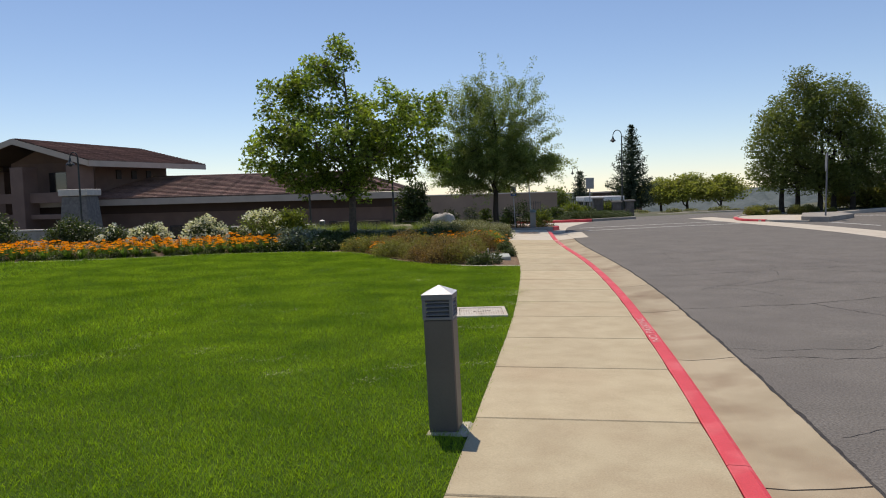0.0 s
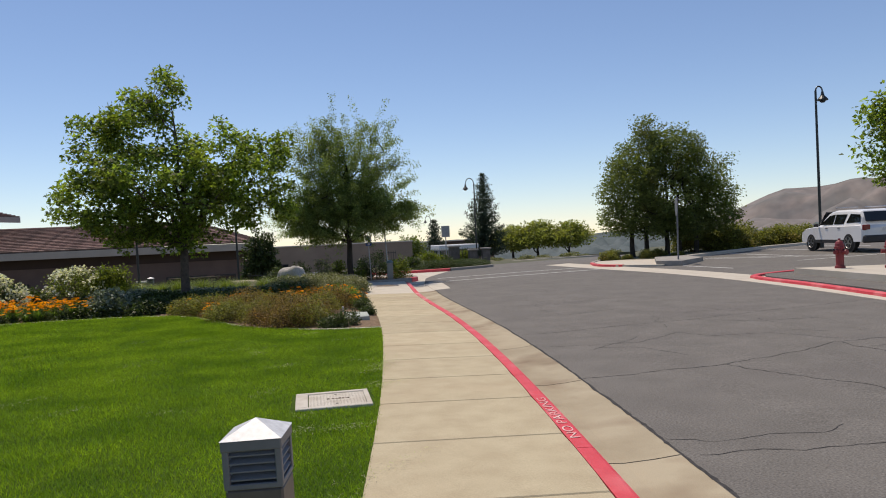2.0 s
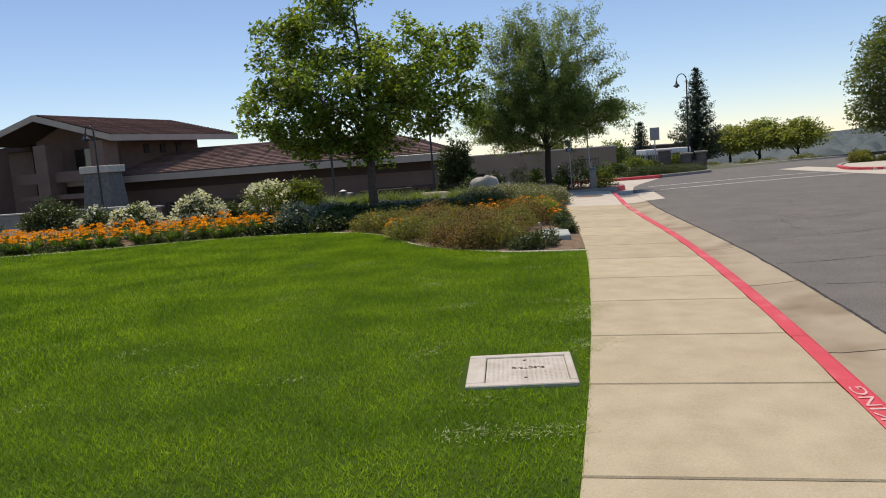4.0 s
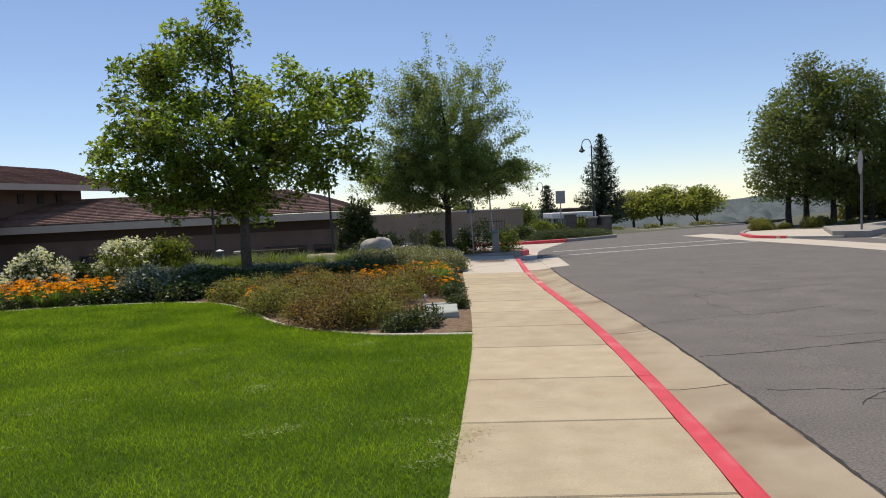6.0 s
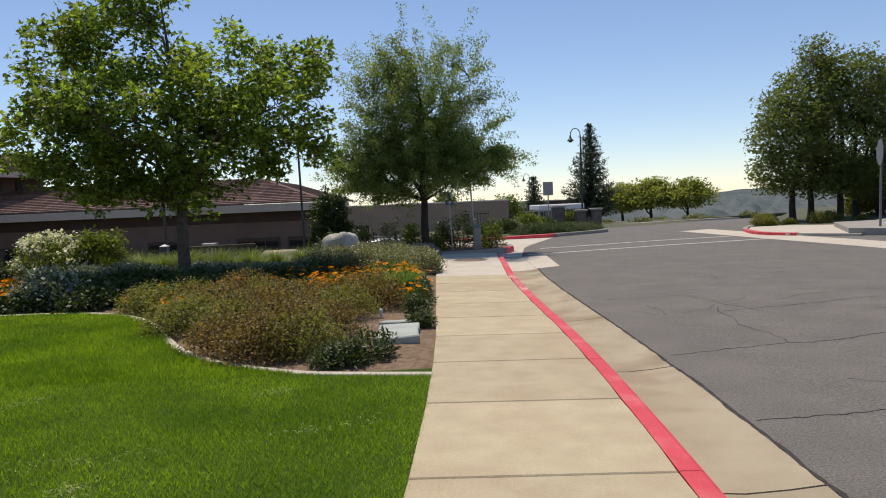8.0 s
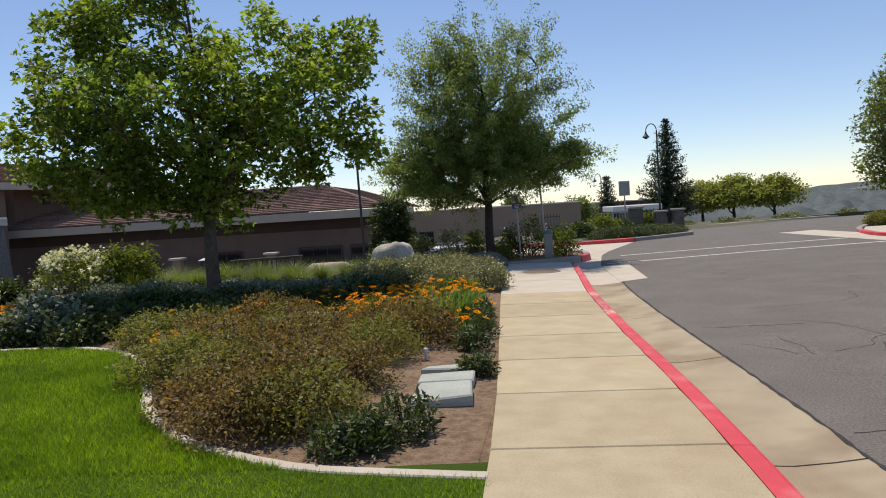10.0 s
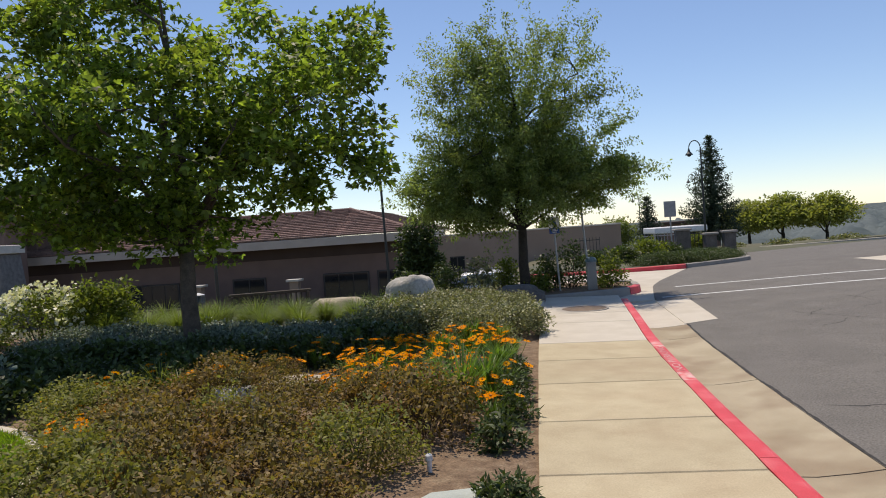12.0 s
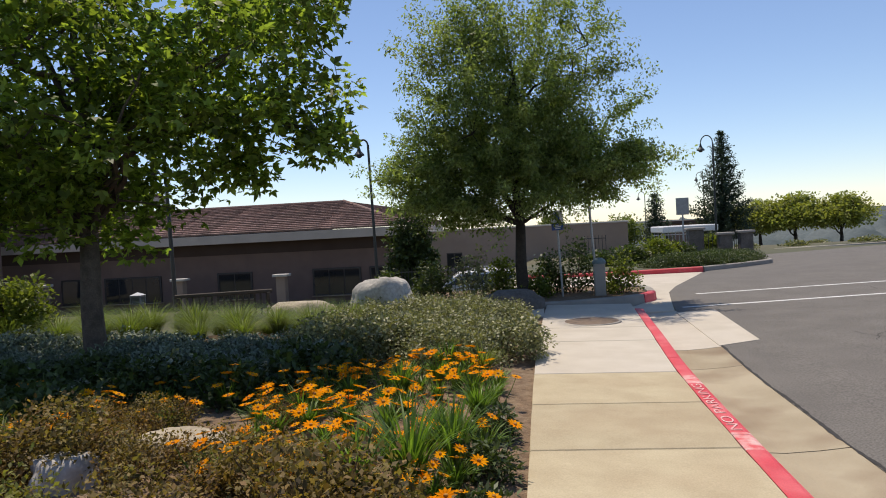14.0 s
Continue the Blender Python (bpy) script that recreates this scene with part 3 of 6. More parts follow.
for a, b in zip(CURB_JOINTS, CURB_JOINTS[1:]):
    cuts = sorted({a + 0.004, b - 0.004, *[c for w in WORN for c in w if a < c < b]})
    for c, d in zip(cuts, cuts[1:]):
        worn = any(w0 <= (c + d) / 2 <= w1 for w0, w1 in WORN)
        kerb_piece(c, d, RED_WORN if worn else RED)
    line = [Vector((right_edge(y), y, 0)) for y in np.linspace(a + 0.009, b - 0.009, 8)]
    if a < 25.0:
        for p in line:
            p.z = road_z(p.x + 0.8, p.y)
        part("gutter_segment", sweep(line, [(0.183, -0.1), (0.183, -0.03), (0.35, -0.038), (0.58, -0.022), (0.77, 0.0), (0.77, -0.1)]), GUTTER, gutter)
line = [Vector((right_edge(y), y, road_z(right_edge(y) + 0.8, y))) for y in np.linspace(25.46, 29.2, 8)]
part("gutter_segment", sweep(line, [(0.183, -0.1), (0.183, -0.03), (0.35, -0.038), (0.58, -0.022), (0.775, 0.0), (0.775, -0.1)]), CONCRETE_NEW, gutter)
_ys = np.arange(-9.5, 29.2, 0.4)
part("joint_bed", fast_mesh("joint_bed", [(right_edge(y) + o, y, road_z(right_edge(y) + 0.8, y) - 0.045) for y in _ys for o in (0.15, 0.8)],
                            [(2 * j, 2 * j + 1, 2 * j + 3, 2 * j + 2) for j in range(len(_ys) - 1)], [JOINT]), None, gutter)


def kerb_words(y0, y1):
    """Worn stencilled words that follow the top of the kerb."""
    t = bpy.data.curves.new("word", "FONT")
    t.body, t.size, t.align_y = "NO PARKING", 0.12, "CENTER"
    o = bpy.data.objects.new("word", t)
    scene.collection.objects.link(o)
    bpy.context.view_layer.update()
    me = bpy.data.meshes.new_from_object(o.evaluated_get(bpy.context.evaluated_depsgraph_get()))
    bpy.data.objects.remove(o)
    us = [v.co.x for v in me.vertices]
    u0, u1 = min(us), max(us)
    vs = [v.co.y for v in me.vertices]
    mid = (min(vs) + max(vs)) / 2
    for v in me.vertices:
        y = y0 + (y1 - y0) * (v.co.x - u0) / (u1 - u0)
        x = right_edge(y)
        v.co = (x + 0.058 - (v.co.y - mid), y, walk_z(x, y) + 0.006)
    me.materials.clear()
    me.materials.append(STENCIL)
    part("lettering", me, None, curb, "worn white stencilled words")


kerb_words(7.6, 9.0)
kerb_words(21.4, 22.9)


# ---- trees ----
def branch_points(a, b, rng, bend=0.12, n=6):
    a, b = Vector(a), Vector(b)
    size = (b - a).length
    pts = [a.lerp(b, i / n) + Vector((rng.uniform(-1, 1), rng.uniform(-1, 1), rng.uniform(-0.3, 1))) * bend * size * math.sin(math.pi * i / n) * 0.6 for i in range(n + 1)]
    return pts


def lobe_points(lobes, total, seed, shell=0.55):
    """Places for clumps of leaves within ellipsoids (x, y, z, rx, ry, rz), more towards their skins."""
    rng = np.random.default_rng(seed)
    vol = np.array([l[3] * l[4] * l[5] for l in lobes]) ** 0.8
    out = []
    for l, share in zip(lobes, vol / vol.sum()):
        n = max(3, int(total * share))
        d = rng.normal(size=(n, 3))
        d /= np.linalg.norm(d, axis=1, keepdims=True)
        r = rng.uniform(shell ** 3, 1.0, (n, 1)) ** (1 / 3) * rng.uniform(0.85, 1.12, (n, 1))
        out.append(np.array(l[:3]) + d * r * np.array(l[3:6]))
    return np.concatenate(out)


def tree(name, at, trunk_r, fork_z, lobes, clumps, per, spread, leaf, leaf_mat, bark, label, category="tree", seed=1, limbs=9, lean=(0, 0), droop=0.0, long=1.5, shell=0.5, group="", trunks=((0, 0),), twigs=60, spray=0.0, lobed=False):
    """A tapered trunk with limbs that reach into a crown of many leaves."""
    rng = random.Random(seed)
    t = empty(name, pose(*at), label, category, group)
    tips = lobe_points(lobes, clumps, seed, shell)
    bm = bmesh.new()
    mid = Vector(np.mean(tips, 0))
    for tx, ty in trunks:
        base, fork = Vector((tx, ty, -0.15)), Vector((tx + lean[0], ty + lean[1], fork_z))
        tube([base, base + Vector((0, 0, 0.22)), base.lerp(fork, 0.5) + Vector((rng.uniform(-0.05, 0.05), 0, 0)), fork], [trunk_r * 1.5, trunk_r * 1.08, trunk_r * 0.95, trunk_r * 0.8], 10, bm)
        top = Vector((fork.x + (mid.x - fork.x) * 0.7, fork.y + (mid.y - fork.y) * 0.7, float(tips[:, 2].max()) * 0.86))
        lead = branch_points(fork, top, rng, 0.06, 8)
        tube(lead, [trunk_r * 0.8 * (1 - 0.9 * i / 8) for i in range(9)], 7, bm)
        ends = []
        for k in range(limbs):
            tip = Vector(tips[rng.randrange(len(tips))])
            start = lead[min(7, int(rng.uniform(0, 0.75) * 8))]
            if tip.z < start.z:
                start = lead[0]
            pts = branch_points(start, start.lerp(tip, 0.92), rng, 0.16, 5)
            r = trunk_r * rng.uniform(0.28, 0.5)
            tube(pts, [r * (1 - 0.85 * i / 5) for i in range(6)], 6, bm)
            ends += pts[1:]
        for k in range(twigs):
            tip = Vector(tips[rng.randrange(len(tips))])
            start = min(ends, key=lambda e: (e - tip).length)
            tube(branch_points(start, tip, rng, 0.15, 3), [trunk_r * 0.12, trunk_r * 0.09, trunk_r * 0.06, trunk_r * 0.02], 4, bm, caps=False)
    part("trunk", bm, bark, t, smooth=True)
    if spray:
        out = tips - np.array([mid.x, mid.y, mid.z - 1.2])
        out /= np.linalg.norm(out, axis=1, keepdims=True)
        jit = np.random.default_rng(seed + 2)
        out += jit.normal(size=out.shape) * 0.35
        reach = spray * jit.uniform(0.4, 1.3, (len(tips), 1)) * np.clip((tips[:, 2:3] - 2.4) / 1.8, 0.5, 1.0)
        tips = np.concatenate([tips + out * reach * k / 5 - np.array([0, 0, 0.25]) * (reach * k / 5) ** 2 for k in range(6)])
    v, f = leaf_cloud(tips, per, spread, leaf, seed + 7, droop, long, lobed=lobed)
    part("crown", fast_mesh("crown", v, f, [leaf_mat]), None, t)
    return t


T1 = [(-2.3, 0, 2.9, 1.2, 1.5, 0.95), (-1.95, 0.1, 4.2, 1.15, 1.4, 1.15), (-2.3, 0, 5.0, 0.6, 0.7, 0.6), (-0.9, 0, 4.9, 1.2, 1.4, 1.1), (-0.35, 0, 5.8, 0.75, 0.85, 0.85), (-0.6, -0.2, 3.3, 1.8, 2.3, 1.2), (0.9, 0.1, 3.8, 1.4, 1.9, 1.2), (2.1, 0.2, 3.3, 1.1, 1.5, 1.2), (2.4, 0.2, 4.3, 0.75, 0.9, 0.75),
      (0.3, -0.3, 2.6, 1.9, 2.0, 0.7), (-1.6, -0.2, 2.15, 1.2, 1.5, 0.6), (2.3, 0.2, 2.5, 0.85, 1.1, 0.5), (-0.7, -0.4, 1.85, 1.5, 1.4, 0.45), (0.1, 0.3, 1.75, 1.0, 1.0, 0.35)]
tree("sycamore_tree", (-3.43, 24.07, 0.05), 0.125, 1.6, T1, 440, 52, 0.165, 0.098, LEAF_SYC, BARK, "young sycamore with open green crown standing in the planting bed", seed=3, limbs=30, shell=0.4, long=1.1, twigs=170, lobed=True)
T2 = [(2.2, 0.1, 2.65, 0.55, 0.55, 0.42), (1.6, 0.0, 2.5, 0.8, 0.7, 0.55), (-0.4, 0, 3.3, 1.7, 1.7, 1.3), (0.1, 0, 4.3, 1.5, 1.4, 1.3), (-0.9, 0.1, 4.4, 1.2, 1.2, 0.9), (0.9, 0.2, 4.9, 0.9, 0.9, 1.0), (-0.6, 0, 5.3, 0.55, 0.6, 0.9), (0.9, 0, 2.75, 1.1, 1.1, 0.65), (2.0, 0.1, 2.65, 0.55, 0.5, 0.4), (-1.3, 0, 2.85, 0.95, 1.0, 0.7), (1.6, 0.1, 3.8, 0.7, 0.7, 0.8), (0.0, -0.3, 2.35, 1.5, 1.3, 0.65), (-0.9, -0.2, 2.4, 1.1, 1.0, 0.6), (0.1, 0.2, 3.0, 1.3, 1.2, 0.8), (-1.9, 0, 2.35, 0.8, 1.1, 0.6), (-1.2, 0, 1.95, 1.0, 1.2, 0.5), (0.5, -0.2, 2.3, 1.1, 1.1, 0.45), (-1.4, -0.3, 2.3, 1.2, 1.2, 0.7), (-0.3, -0.3, 2.1, 1.4, 1.3, 0.6), (0.8, 0.2, 2.4, 1.2, 1.2, 0.6), (1.9, 0, 2.6, 0.8, 0.8, 0.5), (0, 0, 2.9, 1.7, 1.6, 0.8)]
tree("oak_tree", (1.5, 30.9, 0.0), 0.12, 1.5, T2, 1150, 22, 0.08, 0.038, LEAF_OAK, BARK_DARK, "small fine-leaved evergreen oak with feathery outline beside the pavement end", seed=8, limbs=16, droop=0.5, long=1.9, shell=0.5, twigs=140, spray=0.85)
T3 = [(-2.2, 0, 3.3, 1.55, 1.9, 1.8), (-2.3, 0, 4.6, 0.9, 1.1, 0.7), (-1.3, 0, 5.1, 1.35, 1.6, 1.4), (-1.2, 0, 6.5, 0.7, 0.8, 0.75), (0.2, 0, 5.3, 1.4, 1.6, 1.3), (1.2, 0.2, 5.5, 0.75, 0.9, 0.7), (1.6, 0, 4.2, 1.5, 1.7, 1.3), (2.9, 0, 3.0, 0.95, 1.2, 0.95), (0, 0, 3.0, 2.6, 2.2, 1.5), (-2.7, 0, 1.9, 1.1, 1.4, 0.9), (0.2, 0, 1.75, 2.0, 1.8, 0.7), (2.1, 0, 2.0, 1.3, 1.5, 0.85), (-1.6, 0, 1.45, 1.5, 1.4, 0.5), (1.0, 0, 1.4, 1.7, 1.4, 0.5)]
tree("big_tree", (18.2, 37.6, 0.1), 0.13, 1.2, T3, 680, 84, 0.25, 0.085, LEAF_BIG, BARK_DARK, "broad dense green tree group at the car park edge", seed=13, limbs=9, shell=0.5, long=1.15, trunks=((-2.0, 0.4), (-1.0, 0.9), (-0.2, 0.2), (0.7, 0.6), (1.3, 0.0)), twigs=30, lobed=True)
T4 = [(0, 0, 2.5, 1.5, 1.4, 0.85), (-1.1, 0, 2.25, 1.0, 0.95, 0.6), (1.15, 0, 2.3, 1.0, 0.95, 0.65), (0.25, 0, 3.15, 0.95, 0.9, 0.5), (-0.65, 0.2, 3.0, 0.7, 0.7, 0.5), (0.9, 0.1, 2.9, 0.6, 0.6, 0.45)]
_first = tree("round_tree", (0, 0, 0), 0.12, 1.1, T4, 210, 34, 0.2, 0.12, LEAF_YELLOW, BARK_DARK, "spreading yellow-green tree beyond the road end", seed=21, limbs=10, group="row of round trees", twigs=30)
_first.matrix_basis = pose(26.75, 78.0, -2.1) @ Matrix.Diagonal((1.35, 1.35, 1.28, 1))
for k, (x, y, z, sc) in enumerate([(23.4, 78.5, -2.1, 1.12), (20.8, 79.0, -2.2, 1.05)]):
    copy_thing(_first, pose(x, y, z, 0, 0, 70 * k + 40) @ Matrix.Diagonal((sc, sc, sc * 0.93, 1)))


def conifer(at, h, r, seed, label):
    rng = random.Random(seed)
    t = empty("conifer_tree", pose(*at), label, "conifer", "conifers beyond the gate")
    part("trunk", tube([(0, 0, -0.2), (0, 0, h * 0.5), (0, 0, h)], [0.13, 0.08, 0.01], 8), BARK_DARK, t)
    vs, fs, base = [], [], 0
    z = 0.5
    while z < h - 0.05:
        reach = r * (1 - z / h) ** 0.8 * rng.uniform(0.8, 1.15) + 0.08
        n = 9 if z < h * 0.55 else 7
        a0 = rng.uniform(0, 6.28)
        for k in range(n):
            a = a0 + 6.283 * k / n + rng.uniform(-0.2, 0.2)
            l = reach * rng.uniform(0.7, 1.1)
            m = max(4, int(l / 0.085))
            pts = [(math.cos(a) * l * i / m, math.sin(a) * l * i / m, z + 0.42 * l * (i / m) ** 2 - 0.34 * l * (i / m)) for i in range(1, m + 1)]
            v, f = leaf_cloud(pts, 7, 0.075, 0.09, seed + k + int(z * 100), 0.2, 2.0, 0.4)
            vs.append(v)
            fs.append(f + base)
            base += len(v)
        z += 0.34 if z > h * 0.3 else 0.26
    part("needles", fast_mesh("needles", np.concatenate(vs), np.concatenate(fs), [NEEDLE]), None, t)
    return t


conifer((16.25, 72.4, -0.6), 8.15, 2.8, 4, "tall dark pointed conifer beyond the road end")
conifer((11.0, 70.5, -0.6), 3.9, 1.4, 9, "small dark conifer behind the fence")


# ---- building ----
def slope_tiles(parent, corners, rows, name="roof_tile_course"):
    """Courses of tiles on a roof slope: corners are eave left, eave right, ridge right, ridge left."""
    a, b, c, d = [Vector(p) for p in corners]
    up = (b - a).cross(d - a).normalized()
    for i in range(rows):
        t0, t1 = i / rows, (i + 1.12) / rows
        p, q, r, s = a.lerp(d, t0), b.lerp(c, t0), b.lerp(c, min(1, t1)), a.lerp(d, min(1, t1))
        n = max(1, int((q - p).length / 0.33))
        bm = bmesh.new()
        rng = random.Random(i)
        for k in range(n):
            u0, u1 = k / n, (k + 0.97) / n
            lift = rng.uniform(0.0, 0.012)
            lo = [p.lerp(q, u0) + up * (0.10 + lift), p.lerp(q, u1) + up * (0.10 + lift)]
            hi = [s.lerp(r, u0) + up * 0.012, s.lerp(r, u1) + up * 0.012]
            foot = [x - up * 0.095 for x in lo]
            v = [bm.verts.new(x) for x in (*lo, hi[1], hi[0], *foot)]
            bm.faces.new((v[0], v[1], v[2], v[3]))
            bm.faces.new((v[4], v[5], v[1], v[0]))
        ob = part(name, bm, ROOF_TILE, parent)
    return ob


FLOOR = -2.3
building = empty("low_building", pose(0, 0, FLOOR), "long low brown stucco building with tiled hip roof", "building")
B = FLOOR


def bpart(name, bm, mat, parent=None, label=""):
    return part(name, bm, mat, parent or building, label, pose(0, 0, -B) if parent is None else None)


YF = 56.2          # the front wall's plane; the eave hangs before it
EX0, EX1, YE, ZE = -34.0, -4.4, 55.0, 1.78
bpart("wall", box((29.0, 10.0, ZE - 0.3 - B), (-19.6, YF + 5.0, (ZE - 0.3 + B) / 2)), STUCCO)
# dark strip laid on the stucco to paint in the soffit's shade
bpart("wall_band", box((29.1, 0.06, 0.72), (-19.6, YF - 0.02, 1.0)), BAND, None, "dark brown strip painted as the eave's shade on the wall")
bpart("roof_deck", prism([(EX0, YE + 0.05), (EX1, YE + 0.05), (EX1, 70), (EX0, 70)], ZE - 0.32, ZE - 0.28), SOFFIT)
RX, RZ, RY = -9.8, 3.55, 62.3          # the corner of the two ridges; one runs on along the front, one to the back
bm = bmesh.new()
vs = [bm.verts.new(p) for p in ((EX0, YE, ZE), (EX1, YE, ZE), (RX, RY, RZ), (EX0, RY, RZ), (EX1, 78, ZE), (RX, 78, RZ), (EX0, 70, ZE), (RX - 5.4, 70, ZE), (RX - 5.4, 78, ZE))]
for q in ((0, 1, 2, 3), (1, 4, 5, 2), (3, 2, 7, 6), (2, 5, 8, 7)):
    bm.faces.new([vs[k] for k in q])
roof = bpart("roof", bm, BAND, None, "brown tiled hip roof")
slope_tiles(roof, ((EX0, YE - 0.05, ZE), (EX1 + 0.05, YE - 0.05, ZE), (RX, RY, RZ), (EX0, RY, RZ)), 16)
slope_tiles(roof, ((EX1 + 0.05, YE, ZE), (EX1 + 0.05, 78, ZE), (RX, 78, RZ), (RX, RY, RZ)), 16)
part("hip_cap", tube([(EX1, YE, ZE + 0.06), (RX, RY, RZ + 0.06)], [0.09, 0.09], 6), ROOF_TILE, roof)
part("ridge_cap", tube([(EX0, RY, RZ + 0.03), (RX, RY, RZ + 0.03)], [0.09, 0.09], 6), ROOF_TILE, roof)
bpart("fascia", box((EX1 - EX0 + 0.08, 0.08, 0.48), ((EX0 + EX1) / 2, YE - 0.02, ZE - 0.26), 0.01), FASCIA, None, "deep cream fascia board")
bpart("fascia", box((0.08, 15.0, 0.48), (EX1 + 0.02, YE + 7.5, ZE - 0.26), 0.01), FASCIA)


def window(x, z, w, h, y=YF, panes=2):
    win = bpart("window", box((w + 0.16, 0.1, h + 0.16), (x, y - 0.03, z), 0.012), FRAME_DARK)
    for k in range(panes):
        part("pane", box((w / panes - 0.06, 0.02, h - 0.02), (x - w / 2 + (k + 0.5) * w / panes, y - 0.085, z)), GLASS, win)
    part("sill", box((w + 0.3, 0.14, 0.06), (x, y - 0.09, z - h / 2 - 0.11), 0.01), STUCCO_TAN, win)


for x, w, k in ((-24.6, 1.2, 1), (-20.9, 3.3, 4), (-14.8, 1.9, 2), (-8.9, 2.6, 3), (-6.3, 1.3, 1)):
    window(x, -1.12, w, 1.35, panes=max(1, k))
for x in (-24.9, -16.95, -11.3):
    post = bpart("porch_post", box((0.5, 0.5, 1.72), (x, 53.9, B + 0.86), 0.02), STUCCO_TAN)
    part("cap", box((0.8, 0.8, 0.13), (x, 53.9, B + 1.78), 0.02), CAP, post)

# tan site wall that runs on from the building to the gate
site_wall = empty("site_wall", pose(0, 0, -1.6), "plain tan stucco wall with a pale coping", "wall", kind="structure")
part("wall", box((11.3, 0.35, 3.0), (1.6, 57.7, 1.5)), STUCCO_TAN, site_wall)
part("coping", box((11.4, 0.45, 0.09), (1.6, 57.7, 2.98), 0.015), CAP, site_wall)
annex = empty("annex", pose(0, 0, FLOOR), "tan stucco annex beside the site wall", "building")
part("wall", box((3.6, 6.0, 3.55), (-3.2, 60.6, 1.75)), STUCCO_TAN, annex)
part("coping", box((3.7, 6.1, 0.1), (-3.2, 60.6, 3.56), 0.015), CAP, annex)
_w = part("window", box((0.9, 0.1, 1.3), (-2.4, 57.57, 1.75), 0.01), FRAME_DARK, annex)
for dx in (-0.22, 0.22):
    part("pane", box((0.36, 0.03, 1.16), (-2.4 + dx, 57.515, 1.75)), GLASS, _w)

# the taller hall behind it
hall = empty("entrance_hall", pose(0, 0, FLOOR), "tall gabled entrance hall with wide brown tiled roof", "building")


def hpart(name, bm, mat, label=""):
    return part(name, bm, mat, hall, label, pose(0, 0, -B))


P1, P2 = (-26.8, 52.5, 4.6), (-22.6, 64.5, 4.6)
_d = Vector(P2) - Vector(P1)
_dn = Vector((_d.x, _d.y, 0)).normalized()
_pn = Vector((-_dn.y, _dn.x, 0))
A1, A2 = Vector((-33.0, 53.6, 6.4)), Vector((-30.0, 68.0, 6.4))
Q1, Q2 = Vector((-39.2, 54.7, 4.6)), Vector((-37.4, 71.5, 4.6))
bm = bmesh.new()
vs = [bm.verts.new(p) for p in (P1, P2, A2, A1, Q2, Q1)]
bm.faces.new((vs[0], vs[1], vs[2], vs[3]))
bm.faces.new((vs[3], vs[2], vs[4], vs[5]))
_r = hpart("roof", bm, BAND, "wide brown tiled gable roof")
slope_tiles(_r, (P1, P2, A2, A1), 20)
_dz = Vector((0, 0, -0.28))


def board(a, b, deep=0.5, thick=0.1):
    a, b = Vector(a), Vector(b)
    d = (b - a).normalized()
    s = Vector((d.y, -d.x, 0)).normalized() * thick / 2
    bm = bmesh.new()
    vs = [bm.verts.new(p + o + Vector((0, 0, z))) for p in (a, b) for o in (s, -s) for z in (0.0, -deep)]
    for q in ((0, 1, 5, 4), (2, 3, 7, 6), (0, 2, 6, 4), (1, 3, 7, 5), (0, 1, 3, 2), (4, 5, 7, 6)):
        bm.faces.new([vs[i] for i in q])
    return bm


for a, b in ((P1, P2), (A1, P1), (Q1, A1), (A2, P2)):
    hpart("fascia", board(a, b, 0.42), FASCIA)
_in = [Vector(p) + _pn * s + _dn * t for p, s, t in ((P1, 3.0, 3.4), (P2, 3.0, -1.5), (Q2, -3.0, -1.5), (Q1, -3.0, 3.4))]
hpart("wall", prism([(p.x, p.y) for p in _in], B, 4.75), STUCCO)
_gable = [Vector(P1) + _pn * 3.0 + _dn * 3.4, Vector(Q1) - _pn * 3.0 + _dn * 3.4]
bm = bmesh.new()
vs = [bm.verts.new(p) for p in (_gable[0] + Vector((0, 0, 0.1)), _gable[1] + Vector((0, 0, 0.1)), Vector(A1) + _dn * 2.8 + Vector((0, 0, -0.4)))]
bm.faces.new(vs)
hpart("gable", bm, STUCCO)
_c = (_gable[0] + _gable[1]) / 2
_turn = math.degrees(math.atan2(_pn.y, _pn.x))
hpart("glazing", box((5.6, 0.12, 1.5), (_c.x - _dn.x * 0.05, _c.y - _dn.y * 0.05, 3.2), 0, None, _turn), GLASS, "dark glazing under the gable")
for s in (0.12, 0.5, 0.88):
    p = Vector(P1).lerp(Q1, s) + _dn * 0.8
    pil = hpart("pillar", box((1.3, 1.3, 4.4 - B), (p.x, p.y, (4.2 + B) / 2), 0.03, None, _turn), STUCCO)
for z in (2.0, 0.6):
    p, q = Vector(P1) + _dn * 0.9, Vector(Q1) + _dn * 0.9
    c = (p + q) / 2
    hpart("beam", box(((q - p).length - 1.5, 0.5, 0.75 if z > 1 else 0.35), (c.x, c.y, z), 0.02, None, _turn), STUCCO)
for k in range(3):
    p = Vector(P1).lerp(Vector(P2), 0.45 + 0.13 * k) + _pn * 2.95
    w = hpart("window", box((0.5, 0.12, 0.7), (p.x, p.y, 3.75), 0.01, None, _turn + 90), FRAME_DARK)

hpart("wing_wall", box((26.0, 6.0, 4.3 - B), (-51.5, 64.0, (4.3 + B) / 2)), STUCCO)
hpart("wing_roof", prism([(-65, 60.2), (-38.0, 60.2), (-38.0, 67.8), (-65, 67.8)], 4.3, 4.7), BAND)

